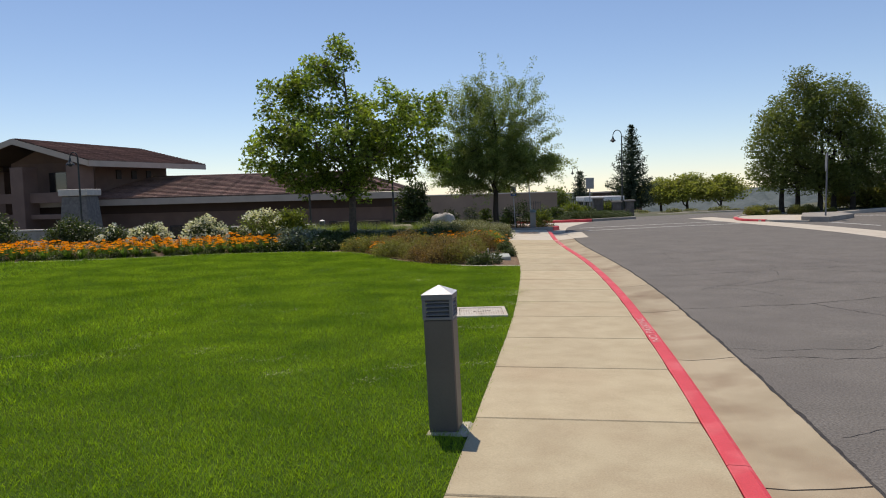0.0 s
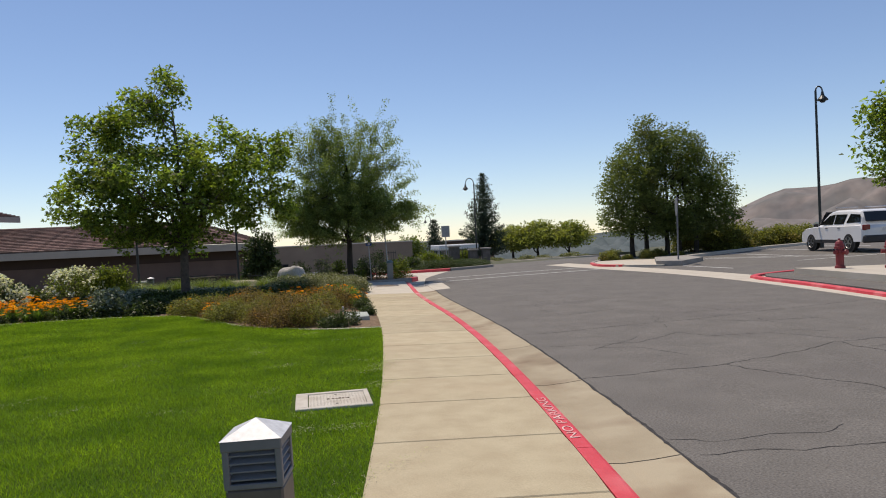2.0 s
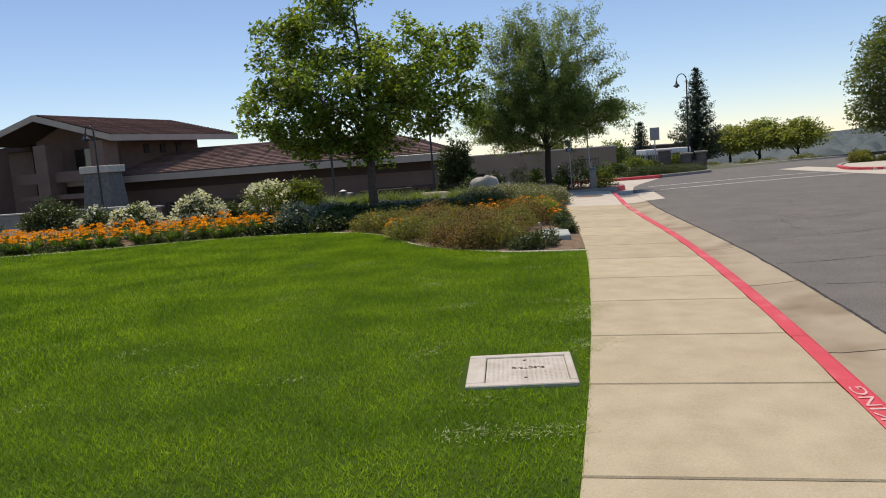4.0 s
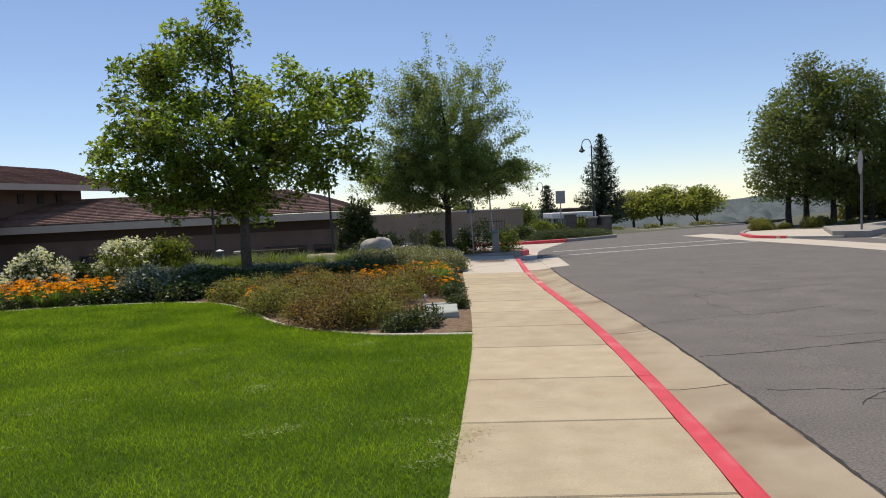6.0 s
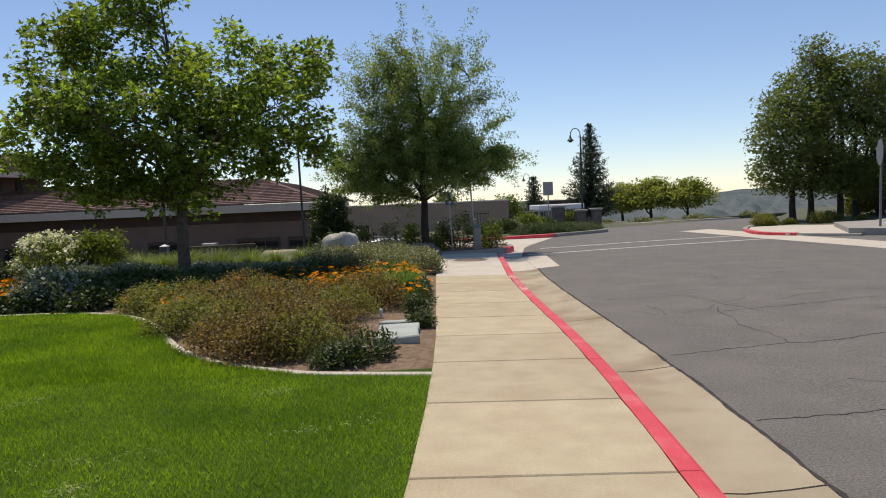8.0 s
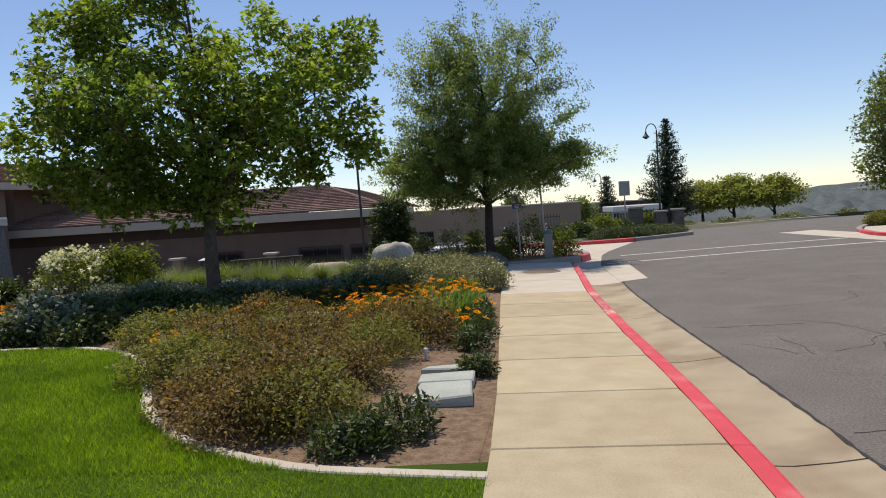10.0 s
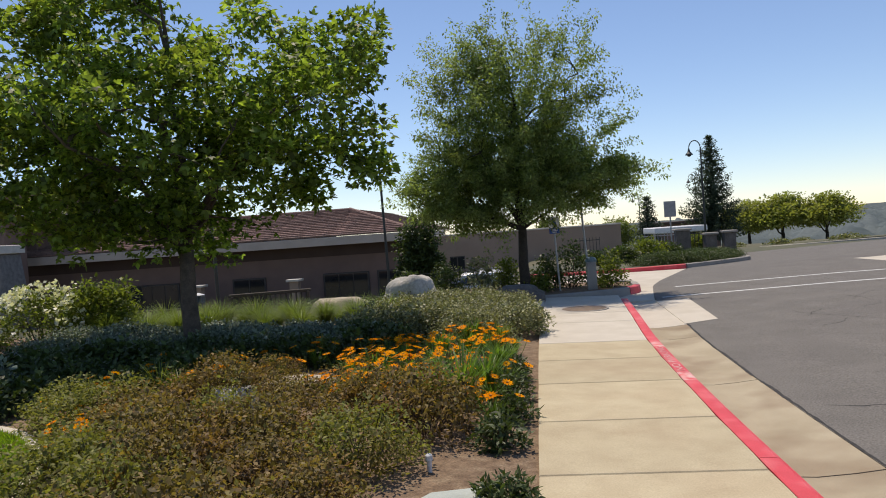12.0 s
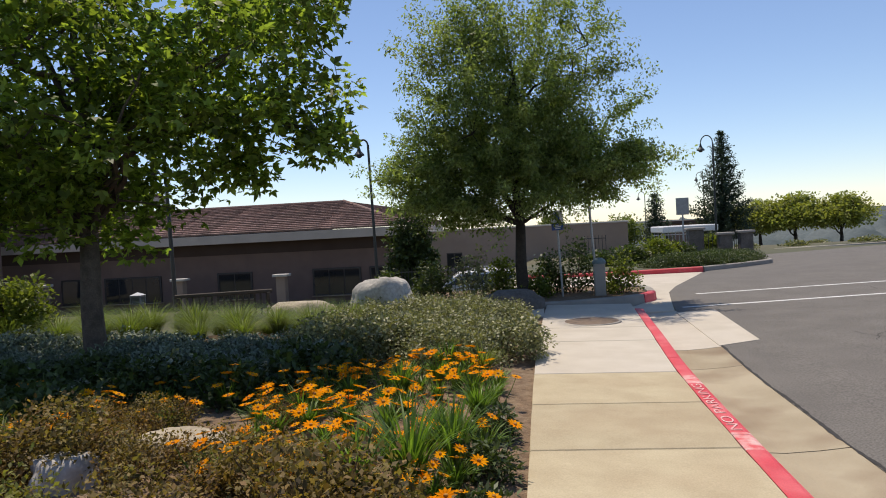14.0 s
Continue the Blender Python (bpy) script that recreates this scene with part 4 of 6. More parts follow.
# battered stone pillar before the hall
pillar = empty("stone_pillar", pose(-26.35, 50.2, -1.8), "battered grey stone pillar with a pale cap", "pillar")
bm = bmesh.new()
lo, hi = 1.12, 0.84
v = [bm.verts.new((sx * r, sy * r, z)) for r, z in ((lo, 0), (hi, 3.85)) for sx, sy in ((-1, -1), (1, -1), (1, 1), (-1, 1))]
for q in ((0, 1, 5, 4), (1, 2, 6, 5), (2, 3, 7, 6), (3, 0, 4, 7), (4, 5, 6, 7), (3, 2, 1, 0)):
    bm.faces.new([v[i] for i in q])
bmesh.ops.bevel(bm, geom=bm.edges[:], offset=0.05, segments=1, affect="EDGES")
part("shaft", bm, STONE_COL, pillar)
part("cap", box((2.0, 2.0, 0.45), (0, 0, 4.07), 0.03), CAP, pillar)

# low garden wall before the hall
garden_wall = empty("garden_wall", pose(-29.0, 44.0, -2.3), "low grey garden wall with a pale coping before the hall", "wall", kind="structure")
part("wall", box((14.6, 0.3, 2.2), (0, 0, 1.1), 0.01), CONC_GREY, garden_wall)
part("coping", box((14.8, 0.42, 0.1), (0, 0, 2.27), 0.015), CAP, garden_wall)

# ---- distance ----
def hill_ridge(name, pts, depth, base_z, mat, seed, label):
    """A line of far hills with folded flanks."""
    v, f, rows = [], [], 26
    line = smooth_line(pts, 22)
    for i, p in enumerate(line):
        for j in range(rows):
            t = j / (rows - 1)
            q = Vector((p.x, p.y, 0)) * (1 - depth * t)
            h = base_z + (p.z - base_z) * (1 - t) ** 1.25
            h += (noise.noise(Vector((q.x / 120 + seed, q.y / 120, 0))) * 0.42 + noise.noise(Vector((q.x / 45, q.y / 45, seed))) * 0.22 + noise.noise(Vector((q.x / 18, q.y / 18, seed))) * 0.07) * (p.z - base_z) * math.sin(math.pi * min(1, t + 0.12))
            v.append((q.x, q.y, h))
    for i in range(len(line) - 1):
        for j in range(rows - 1):
            k = i * rows + j
            f.append((k, k + rows, k + rows + 1, k + 1))
    return tagged(new(name, fast_mesh(name, v, f, [mat], smooth=True)), label, "hills", kind="structure")


# the hills' haze comes from their greyed colour, not from the air
hill_ridge("backdrop_hills", [(560, 1480, -12), (640, 1400, -8), (735, 1325, 8), (784, 1281, 28), (850, 1238, 66), (917, 1190, 70), (976, 1141, 68), (1100, 1050, 80), (1300, 800, 95), (1500, 500, 80)], 0.3, -40, HILL, 3.1, "dry brown hills across the valley, haze painted into their colour")
# this rise takes its haze from the blue-grey base colour
hill_ridge("backdrop_hills", [(-900, 2300, -14), (0, 2500, -12), (500, 2440, -8), (900, 2300, -4), (1200, 2150, 18), (1500, 2000, 30)], 0.2, -40, LEAF_HAZE, 7.7, "low far wooded rise with blue-grey haze painted into its colour")


# ---- plants of the bed ----
def dome_points(n, rx, ry, h, seed, fill=0.35):
    rng = np.random.default_rng(seed)
    d = rng.normal(size=(n, 3))
    d[:, 2] = np.abs(d[:, 2])
    d /= np.linalg.norm(d, axis=1, keepdims=True)
    r = rng.uniform(fill, 1.0, (n, 1)) ** 0.5
    bumps = 1 + 0.18 * np.sin(d[:, :1] * 5 + seed) * np.cos(d[:, 1:2] * 4 + seed)
    return d * r * bumps * np.array([rx, ry, h]) + np.array([0, 0, h * 0.06])


def stems(points, n, seed, radius=0.006, mat=TWIG):
    rng = random.Random(seed)
    bm = bmesh.new()
    for k in range(n):
        p = Vector(points[rng.randrange(len(points))])
        a = Vector((p.x * 0.25, p.y * 0.25, -0.04))
        tube([a, a.lerp(p, 0.5) + Vector((0, 0, p.z * 0.12)), p], [radius, radius * 0.8, radius * 0.3], 4, bm, caps=False)
    return bm


def shrub(name, m, dims, clumps, per, spread, leaf, mat, label, group, seed, long=1.5, droop=0.0, blossom=None, stem_count=24, stem_r=0.006):
    """A shrub: stems, a dome of leaves and, where it flowers, blossom."""
    rx, ry, h = dims
    pts = dome_points(clumps, rx, ry, h, seed)
    s = empty(name, m, label, "shrub", group)
    part("woody_base", stems(pts, stem_count, seed, stem_r), TWIG, s)
    v, f = leaf_cloud(pts, per, spread, leaf, seed + 1, droop, long)
    v[:, 2] = np.abs(v[:, 2])
    part("foliage", fast_mesh("foliage", v, f, [mat]), None, s)
    if blossom:
        mat_b, count, size = blossom
        tops = dome_points(count, rx * 1.04, ry * 1.04, h * 1.05, seed + 3, 0.9)
        v, f = leaf_cloud(tops, 14, size * 0.35, size * 0.5, seed + 5, 0.0, 1.0, 1.0)
        part("blossom", fast_mesh("blossom", v, f, [mat_b]), None, s, "white rose blossom")
    return s


def blades(n, length, width, lean, seed, mat, name):
    """A tuft of arching blades."""
    rng = np.random.default_rng(seed)
    a = rng.uniform(0, 2 * math.pi, n)
    out = np.stack([np.cos(a), np.sin(a), np.zeros(n)], 1)
    side = np.stack([-np.sin(a), np.cos(a), np.zeros(n)], 1) * width / 2
    l = length * rng.uniform(0.55, 1.1, (n, 1))
    bend = lean * rng.uniform(0.3, 1.25, (n, 1))
    root = out * rng.uniform(0, 0.08, (n, 1)) * (length / 0.6)
    v = []
    for t, w in ((0, 1.0), (0.4, 0.9), (0.75, 0.6), (1.0, 0.08)):
        p = root + out * l * bend * t ** 1.8 + np.array([0, 0, 1.0]) * l * (t - 0.42 * bend * t ** 2.4)
        v += [p - side * w, p + side * w]
    v = np.stack(v, 1).reshape(-1, 3)
    q = np.array([(0, 1, 3, 2), (2, 3, 5, 4), (4, 5, 7, 6)])
    f = (np.arange(n)[:, None, None] * 8 + q).reshape(-1, 4)
    return fast_mesh(name, v, f, [mat])


def scatter(first, places, seed, smin=0.8, smax=1.2, z=None):
    """Copies of a thing at places of (x, y), turned and sized by chance."""
    rng = random.Random(seed)
    for x, y in places:
        s = rng.uniform(smin, smax)
        copy_thing(first, pose(x, y, (z or bed_z)(x, y), rng.uniform(-4, 4), rng.uniform(-4, 4), rng.uniform(0, 360)) @ Matrix.Diagonal((s, s, s * rng.uniform(0.85, 1.1), 1)))


def spots(x0, x1, y0, y1, gap, seed, keep=lambda x, y: True):
    """Loose rows of places over a stretch of the plan."""
    rng = random.Random(seed)
    out, y, odd = [], y0, 0
    while y < y1:
        x = x0 + (gap / 2 if odd else 0)
        while x < x1:
            p = (x + rng.uniform(-0.3, 0.3) * gap, y + rng.uniform(-0.3, 0.3) * gap)
            if keep(*p):
                out.append(p)
            x += gap
        y, odd = y + gap * 0.87, 1 - odd
    return out


inside = lambda x, y, m=0.3: y > border_y(x) + m and x < left_edge(min(y, 30)) - m * 0.6
# rusty low shrubs behind the mow strip
_rust = spots(-2.6, 0.75, 15.8, 20.6, 0.62, 4, lambda x, y: inside(x, y, 0.36) and not (x > 0.45 and y < 18.6) and y < (19.7 + 0.4 * x if x > -1.3 else 20.4))
for k in range(3):
    mine = _rust[k::3]
    x, y = mine[0]
    first = shrub("rusty_shrub", pose(x, y, bed_z(x, y), 0, 0, 40 * k), (0.46, 0.44, 0.40), 150, 23, 0.052, 0.021, LEAF_OLIVE if k == 1 else LEAF_RUST, "low twiggy shrub with rusty brown and olive leaves", "rusty shrubs", 60 + k, 1.7, stem_count=40)
    scatter(first, mine[1:], 70 + k, 0.85, 1.15)
scatter(first, [(-1.5, 20.15), (-0.25, 20.35), (-1.45, 20.75), (-0.1, 19.85), (-1.75, 19.8), (-0.75, 20.2), (-1.2, 21.2), (-0.35, 21.35), (-1.7, 21.3), (0.15, 20.2)], 74, 0.45, 0.7)
# grey-green clipped hedge mounds
_hedge = spots(-0.55, 1.35, 23.75, 27.2, 0.72, 8, lambda x, y: x < left_edge(y) - 0.36)
for k in range(2):
    mine = _hedge[k::2]
    x, y = mine[0]
    first = shrub("hedge_shrub", pose(x, y, bed_z(x, y)), (0.62, 0.6, 0.46), 330, 16, 0.05, 0.03, LEAF_HEDGE, "rounded grey-green hedge shrub beside the pavement", "hedge shrubs", 80 + k, 1.5, stem_count=26)
    scatter(first, mine[1:], 90 + k, 0.85, 1.05)
# silver-blue ground shrubs
_blue = spots(-6.3, -0.6, 22.6, 25.3, 0.8, 12, lambda x, y: inside(x, y, 0.8) and not (abs(x + 3.43) < 0.3 and abs(y - 24.07) < 0.3) and y > 22.6 - 0.25 * (x + 1))
for k in range(2):
    mine = _blue[k::2]
    x, y = mine[0]
    first = shrub("silver_shrub", pose(x, y, bed_z(x, y)), (0.55, 0.52, 0.27), 210, 18, 0.055, 0.032, LEAF_BLUE, "low silver-blue leaved shrub under the tree", "silver shrubs", 100 + k, 1.6)
    scatter(first, mine[1:], 110 + k, 0.8, 1.15)
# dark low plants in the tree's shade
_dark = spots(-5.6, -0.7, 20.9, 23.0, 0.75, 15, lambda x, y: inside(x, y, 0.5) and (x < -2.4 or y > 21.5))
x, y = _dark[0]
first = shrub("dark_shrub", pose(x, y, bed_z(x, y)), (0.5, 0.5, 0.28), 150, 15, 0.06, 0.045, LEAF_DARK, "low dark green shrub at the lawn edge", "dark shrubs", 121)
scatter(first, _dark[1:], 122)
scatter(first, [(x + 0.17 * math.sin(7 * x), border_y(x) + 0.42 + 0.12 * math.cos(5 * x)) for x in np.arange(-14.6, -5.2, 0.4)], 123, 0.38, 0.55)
# fountain grasses
_tuft = spots(-6.6, -0.3, 25.7, 28.4, 0.72, 17, lambda x, y: x < 0.2)
for k in range(2):
    mine = _tuft[k::2]
    x, y = mine[0]
    first = empty("fountain_grass", pose(x, y, bed_z(x, y)), "arching clump of green fountain grass", "ornamental grass", "fountain grasses")
    part("blade_tuft", blades(560, 0.56, 0.006, 0.95, 130 + k, GRASS_CLUMP, "blades"), None, first)
    scatter(first, mine[1:], 140 + k, 0.8, 1.25)


# gazanias
def gazania(m, seed, label, flowers, group):
    g = empty("orange_daisy", m, label, "flower", group)
    part("leaves", blades(90, 0.24, 0.013, 0.8, seed, LEAF_STRAP, "leaves"), None, g)
    rng = random.Random(seed)
    for k in range(flowers):
        a, r = rng.uniform(0, 6.28), rng.uniform(0.03, 0.24)
        h = rng.uniform(0.15, 0.27)
        c = Vector((math.cos(a) * r, math.sin(a) * r, h))
        size = rng.uniform(0.04, 0.058)
        bm = tube([(c.x * 0.4, c.y * 0.4, 0), (c.x * 0.8, c.y * 0.8, h * 0.6), c], [0.003, 0.003, 0.003], 4)
        n, stem_faces = 11, len(bm.faces)
        tilt = Matrix.Rotation(rng.uniform(0, 0.6), 3, Vector((math.cos(a + 1.57), math.sin(a + 1.57), 0)))
        for i in range(n):
            b = 6.283 * i / n
            tip = tilt @ Vector((math.cos(b), math.sin(b), 0.10)) * size
            l = tilt @ Vector((math.cos(b - 0.26), math.sin(b - 0.26), 0.16)) * size * 0.62
            q = tilt @ Vector((math.cos(b + 0.26), math.sin(b + 0.26), 0.16)) * size * 0.62
            bm.faces.new([bm.verts.new(c + p) for p in (Vector((0, 0, 0)), l, tip, q)])
        f = part("flower", bm, PETAL_ORANGE, g)
        f.data.materials.append(LEAF_STRAP)
        for face in f.data.polygons[:stem_faces]:
            face.material_index = 1
        part("heart", lathe([(size * 0.22, 0.0), (size * 0.2, 0.008), (size * 0.08, 0.012)], 8, at=(c.x, c.y, c.z)), PETAL_HEART, f)
    return g


_gaz = spots(-0.45, 1.25, 19.3, 23.1, 0.36, 23, lambda x, y: x < left_edge(y) - 0.2 and y > 19.9 - 0.5 * x and y < 23.0 + 0.2 * x) + \
    spots(-2.9, -0.4, 20.6, 22.4, 0.7, 24, lambda x, y: inside(x, y, 0.5))
_gaz = [p for p in _gaz if not any((p[0] - a) ** 2 + (p[1] - b) ** 2 < 0.05 for a, b in ((0.85, 20.15), (1.05, 20.6), (0.6, 19.85), (0.45, 22.2), (1.15, 21.6))) and not (abs(p[0] + 0.8) < 0.44 and abs(p[1] - 20.72) < 0.25)]
for k in range(4):
    mine = _gaz[k::4]
    x, y = mine[0]
    first = gazania(pose(x, y, bed_z(x, y)), 150 + k, "clump of bright orange daisies in bloom", 5 + k, "orange daisies beside the walk")
    scatter(first, mine[1:], 160 + k, 0.85, 1.2)
_gaz2 = spots(-15.5, -5.0, 19.0, 22.2, 0.38, 33, lambda x, y: inside(x, y, 0.3) and y < border_y(x) + 2.3 - 0.5 * max(0, x + 6.5))
for k in range(2):
    mine = _gaz2[k::2]
    x, y = mine[0]
    first = gazania(pose(x, y, bed_z(x, y)), 170 + k, "clump of orange daisies along the lawn edge", 6 + 5 * k, "orange daisies along the lawn")
    scatter(first, mine[1:], 180 + k, 1.1, 1.6)
# a few orange daisies at the corner of the bed
scatter(first, [(-2.2, 19.3), (-1.95, 18.85), (-2.5, 19.75), (-3.0, 20.3), (-2.0, 19.6), (-2.35, 20.1), (-1.7, 19.3), (-2.75, 20.6)], 190, 0.8, 1.1)


# strap-leaved clumps
def strap(x, y, size, mat, seed, label):
    s = empty("strap_leaf_clump", pose(x, y, bed_z(x, y)), label, "plant", "strap-leaved clumps")
    part("blade_tuft", blades(120, size, 0.018, 0.6, seed, mat, "blades"), None, s)


for k, (x, y, s, m) in enumerate([(0.85, 20.15, 0.6, LEAF_STRAP), (1.05, 20.6, 0.5, LEAF_STRAP), (0.6, 19.85, 0.48, LEAF_STRAP), (1.1, 23.15, 0.42, LEAF_LIME), (0.75, 23.2, 0.4, LEAF_STRAP), (-2.25, 20.75, 0.42, LEAF_LIME), (-1.9, 20.45, 0.4, LEAF_LIME), (0.45, 22.2, 0.36, LEAF_STRAP), (-1.75, 18.7, 0.35, LEAF_LIME), (1.15, 21.6, 0.36, LEAF_STRAP)]):
    strap(x, y, s, m, 200 + k, "clump of long yellow-green strap leaves" if m is LEAF_LIME else "clump of long green strap leaves among daisies")
for k, (x, y, r) in enumerate([(0.82, 16.12, 0.26), (0.62, 15.85, 0.2), (1.27, 17.75, 0.16), (1.22, 18.9, 0.2), (1.3, 19.6, 0.18), (1.28, 20.4, 0.2), (1.3, 21.2, 0.18), (0.45, 15.8, 0.2)]):
    shrub("lavender_tuft", pose(x, y, bed_z(x, y)), (r, r, r * 1.05), 60, 14, 0.03, 0.02, LEAF_DARK, "small grey-green tufted plant at the walk edge", "small tufts", 220 + k, 3.0)
# roses
for k, (x, y, rx, h, n) in enumerate([(-8.4, 24.1, 0.66, 0.72, 120), (-6.85, 25.6, 0.85, 0.9, 60), (-10.2, 24.1, 0.66, 0.55, 80), (-11.6, 24.6, 0.6, 0.5, 12)]):
    shrub("rose_bush", pose(x, y, bed_z(x, y)), (rx, rx * 0.9, h), 190, 14, 0.1, 0.05, LEAF_LIME if k == 1 else LEAF_DARK, "white rose bush in full bloom" if n > 30 else "white rose bush with few blooms", "rose bushes", 240 + k, 1.3, blossom=(PETAL_WHITE, n, 0.15), stem_r=0.01)
for k, (x, y, rx, h, m, lab) in enumerate([(-5.95, 26.0, 0.6, 0.95, LEAF_LIME, "loose yellow-green shrub among the roses"), (-8.0, 25.0, 0.5, 0.4, LEAF_DARK, "low dark green shrub between the roses"), (-13.4, 25.2, 0.9, 0.8, LEAF_DARK, "dark loose shrub at the bed end"),
                                          (-3.0, 45.6, 1.2, 3.1, LEAF_DARK, "tall dark upright shrub before the annex"), (-15.5, 24.0, 1.0, 0.9, LEAF_DARK, "dark loose shrub at the bed end"), (-4.6, 20.9, 0.5, 0.5, LEAF_BLUE, "silver-green shrub at the lawn edge")]):
    shrub("loose_shrub", pose(x, y, bed_z(x, y) if y < 32 else -2.15), (rx, rx * 0.9, h if y < 32 else h + 1.1), 260 if y < 32 else 1000, 16, 0.1, 0.055 if y < 32 else 0.1, m, lab, "loose shrubs", 260 + k, stem_r=0.012)

# ---- lawn blades ----
def turf(name, n, x0, x1, y0, y1, tall, wide, seed, label):
    """Short blades of mown grass over a stretch of the lawn."""
    rng = np.random.default_rng(seed)
    x, y = rng.uniform(x0, x1, n), rng.uniform(y0, y1, n)
    edge = np.interp(y, _iy, _ix)
    keep = (x < edge - 0.004 + rng.normal(size=n) * 0.012) & (y < np.interp(x, _bx, _by) - 0.05)
    keep &= ~((x > -0.0) & (x < 0.80) & (y > 9.1) & (y < 9.86))
    x, y, edge = x[keep], y[keep], edge[keep]
    n = len(x)
    z = 0.006 * np.maximum(0, edge - x) - 0.014
    a = rng.uniform(0, 2 * math.pi, n)
    patch = 0.75 + 0.35 * np.sin(x * 1.7 + np.sin(y * 1.1) * 2) * np.cos(y * 1.3 + x)
    h = tall * rng.uniform(0.5, 1.2, n) * (0.85 + 0.3 * patch)
    lean = rng.normal(size=(n, 2)) * 0.55 * h[:, None]
    dx, dy = np.cos(a) * wide / 2, np.sin(a) * wide / 2
    v = np.stack([np.stack([x - dx, y - dy, z], 1), np.stack([x + dx, y + dy, z], 1), np.stack([x + lean[:, 0], y + lean[:, 1], z + h], 1)], 1).reshape(-1, 3)
    ob = new(name, fast_mesh(name, v, np.arange(3 * n).reshape(-1, 3), [BLADE]))
    return tagged(ob, label, "grass", kind="stuff")


turf("lawn_grass", 430000, -3.2, 1.36, 2.0, 16.5, 0.036, 0.0055, 300, "short green blades of the mown lawn")
turf("lawn_grass", 290000, -9.0, -3.2, 1.5, 20.3, 0.045, 0.011, 301, "short green blades of the mown lawn")
turf("lawn_grass", 95000, -18.0, -9.0, 4.0, 20.0, 0.06, 0.02, 302, "short green blades of the mown lawn")
turf("lawn_grass", 120000, -3.2, 1.36, 15.5, 20.3, 0.05, 0.009, 303, "short green blades of the mown lawn")

def clippings(places, seed):
    """Loose pale cuttings lying in streaks on the mown lawn."""
    rng = np.random.default_rng(seed)
    v = []
    for x, y, a, long, n in places:
        along, across = rng.normal(size=n) * long, rng.normal(size=n) * 0.06
        px, py = x + math.cos(a) * along - math.sin(a) * across, y + math.sin(a) * along + math.cos(a) * across
        turn, size = rng.uniform(0, 2 * math.pi, n), rng.uniform(0.02, 0.05, n)
        pz = 0.006 * np.maximum(0, np.interp(py, _iy, _ix) - px) + rng.uniform(0.012, 0.03, n)
        c, s = np.cos(turn), np.sin(turn)
        tip = pz + rng.uniform(-0.006, 0.008, n)
        v.append(np.stack([np.stack([px - s * 0.0025, py + c * 0.0025, pz], 1), np.stack([px + s * 0.0025, py - c * 0.0025, pz], 1), np.stack([px + c * size, py + s * size, tip], 1)], 1).reshape(-1, 3))
    v = np.concatenate(v)
    ob = new("grass_clippings", fast_mesh("grass_clippings", v, np.arange(len(v)).reshape(-1, 3), [CLIPPING]))
    return tagged(ob, "pale dry clippings lying in streaks on the lawn", "clippings", kind="stuff")


_rs = random.Random(64)
clippings([(1.05, 11.3, 0.9, 0.16, 190), (0.95, 10.9, 0.5, 0.12, 110), (-0.2, 11.6, 0.4, 0.15, 100)]
          + [(_rs.uniform(-4.5, 1.1), _rs.uniform(5.5, 15), _rs.uniform(0.1, 1.1), _rs.uniform(0.08, 0.25), _rs.randint(25, 90)) for k in range(34)], 65)

# the edges of lawn and bed along the walk
_ys = np.arange(-12, 29.6, 0.25)
for name, mat, lo, hi, drop in (("lawn_edge", LAWN_SOIL, -12, 15.3, 0.016), ("bed_edge", SOIL, 15.3, 29.5, 0.004)):
    ys = _ys[(_ys >= lo - 0.01) & (_ys <= hi + 0.26)]
    v = [(left_edge(y) - o, y, (lawn_z(0, y) - drop if name == "lawn_edge" else bed_z(left_edge(y) - o, y) - drop)) for y in ys for o in (0.6, 0.3, -0.002)]
    f = [(3 * j + i, 3 * j + i + 1, 3 * j + i + 4, 3 * j + i + 3) for j in range(len(ys) - 1) for i in (0, 1)]
    part(name, fast_mesh(name, v, f, [mat], smooth=True), None, lawn if name == "lawn_edge" else bed)


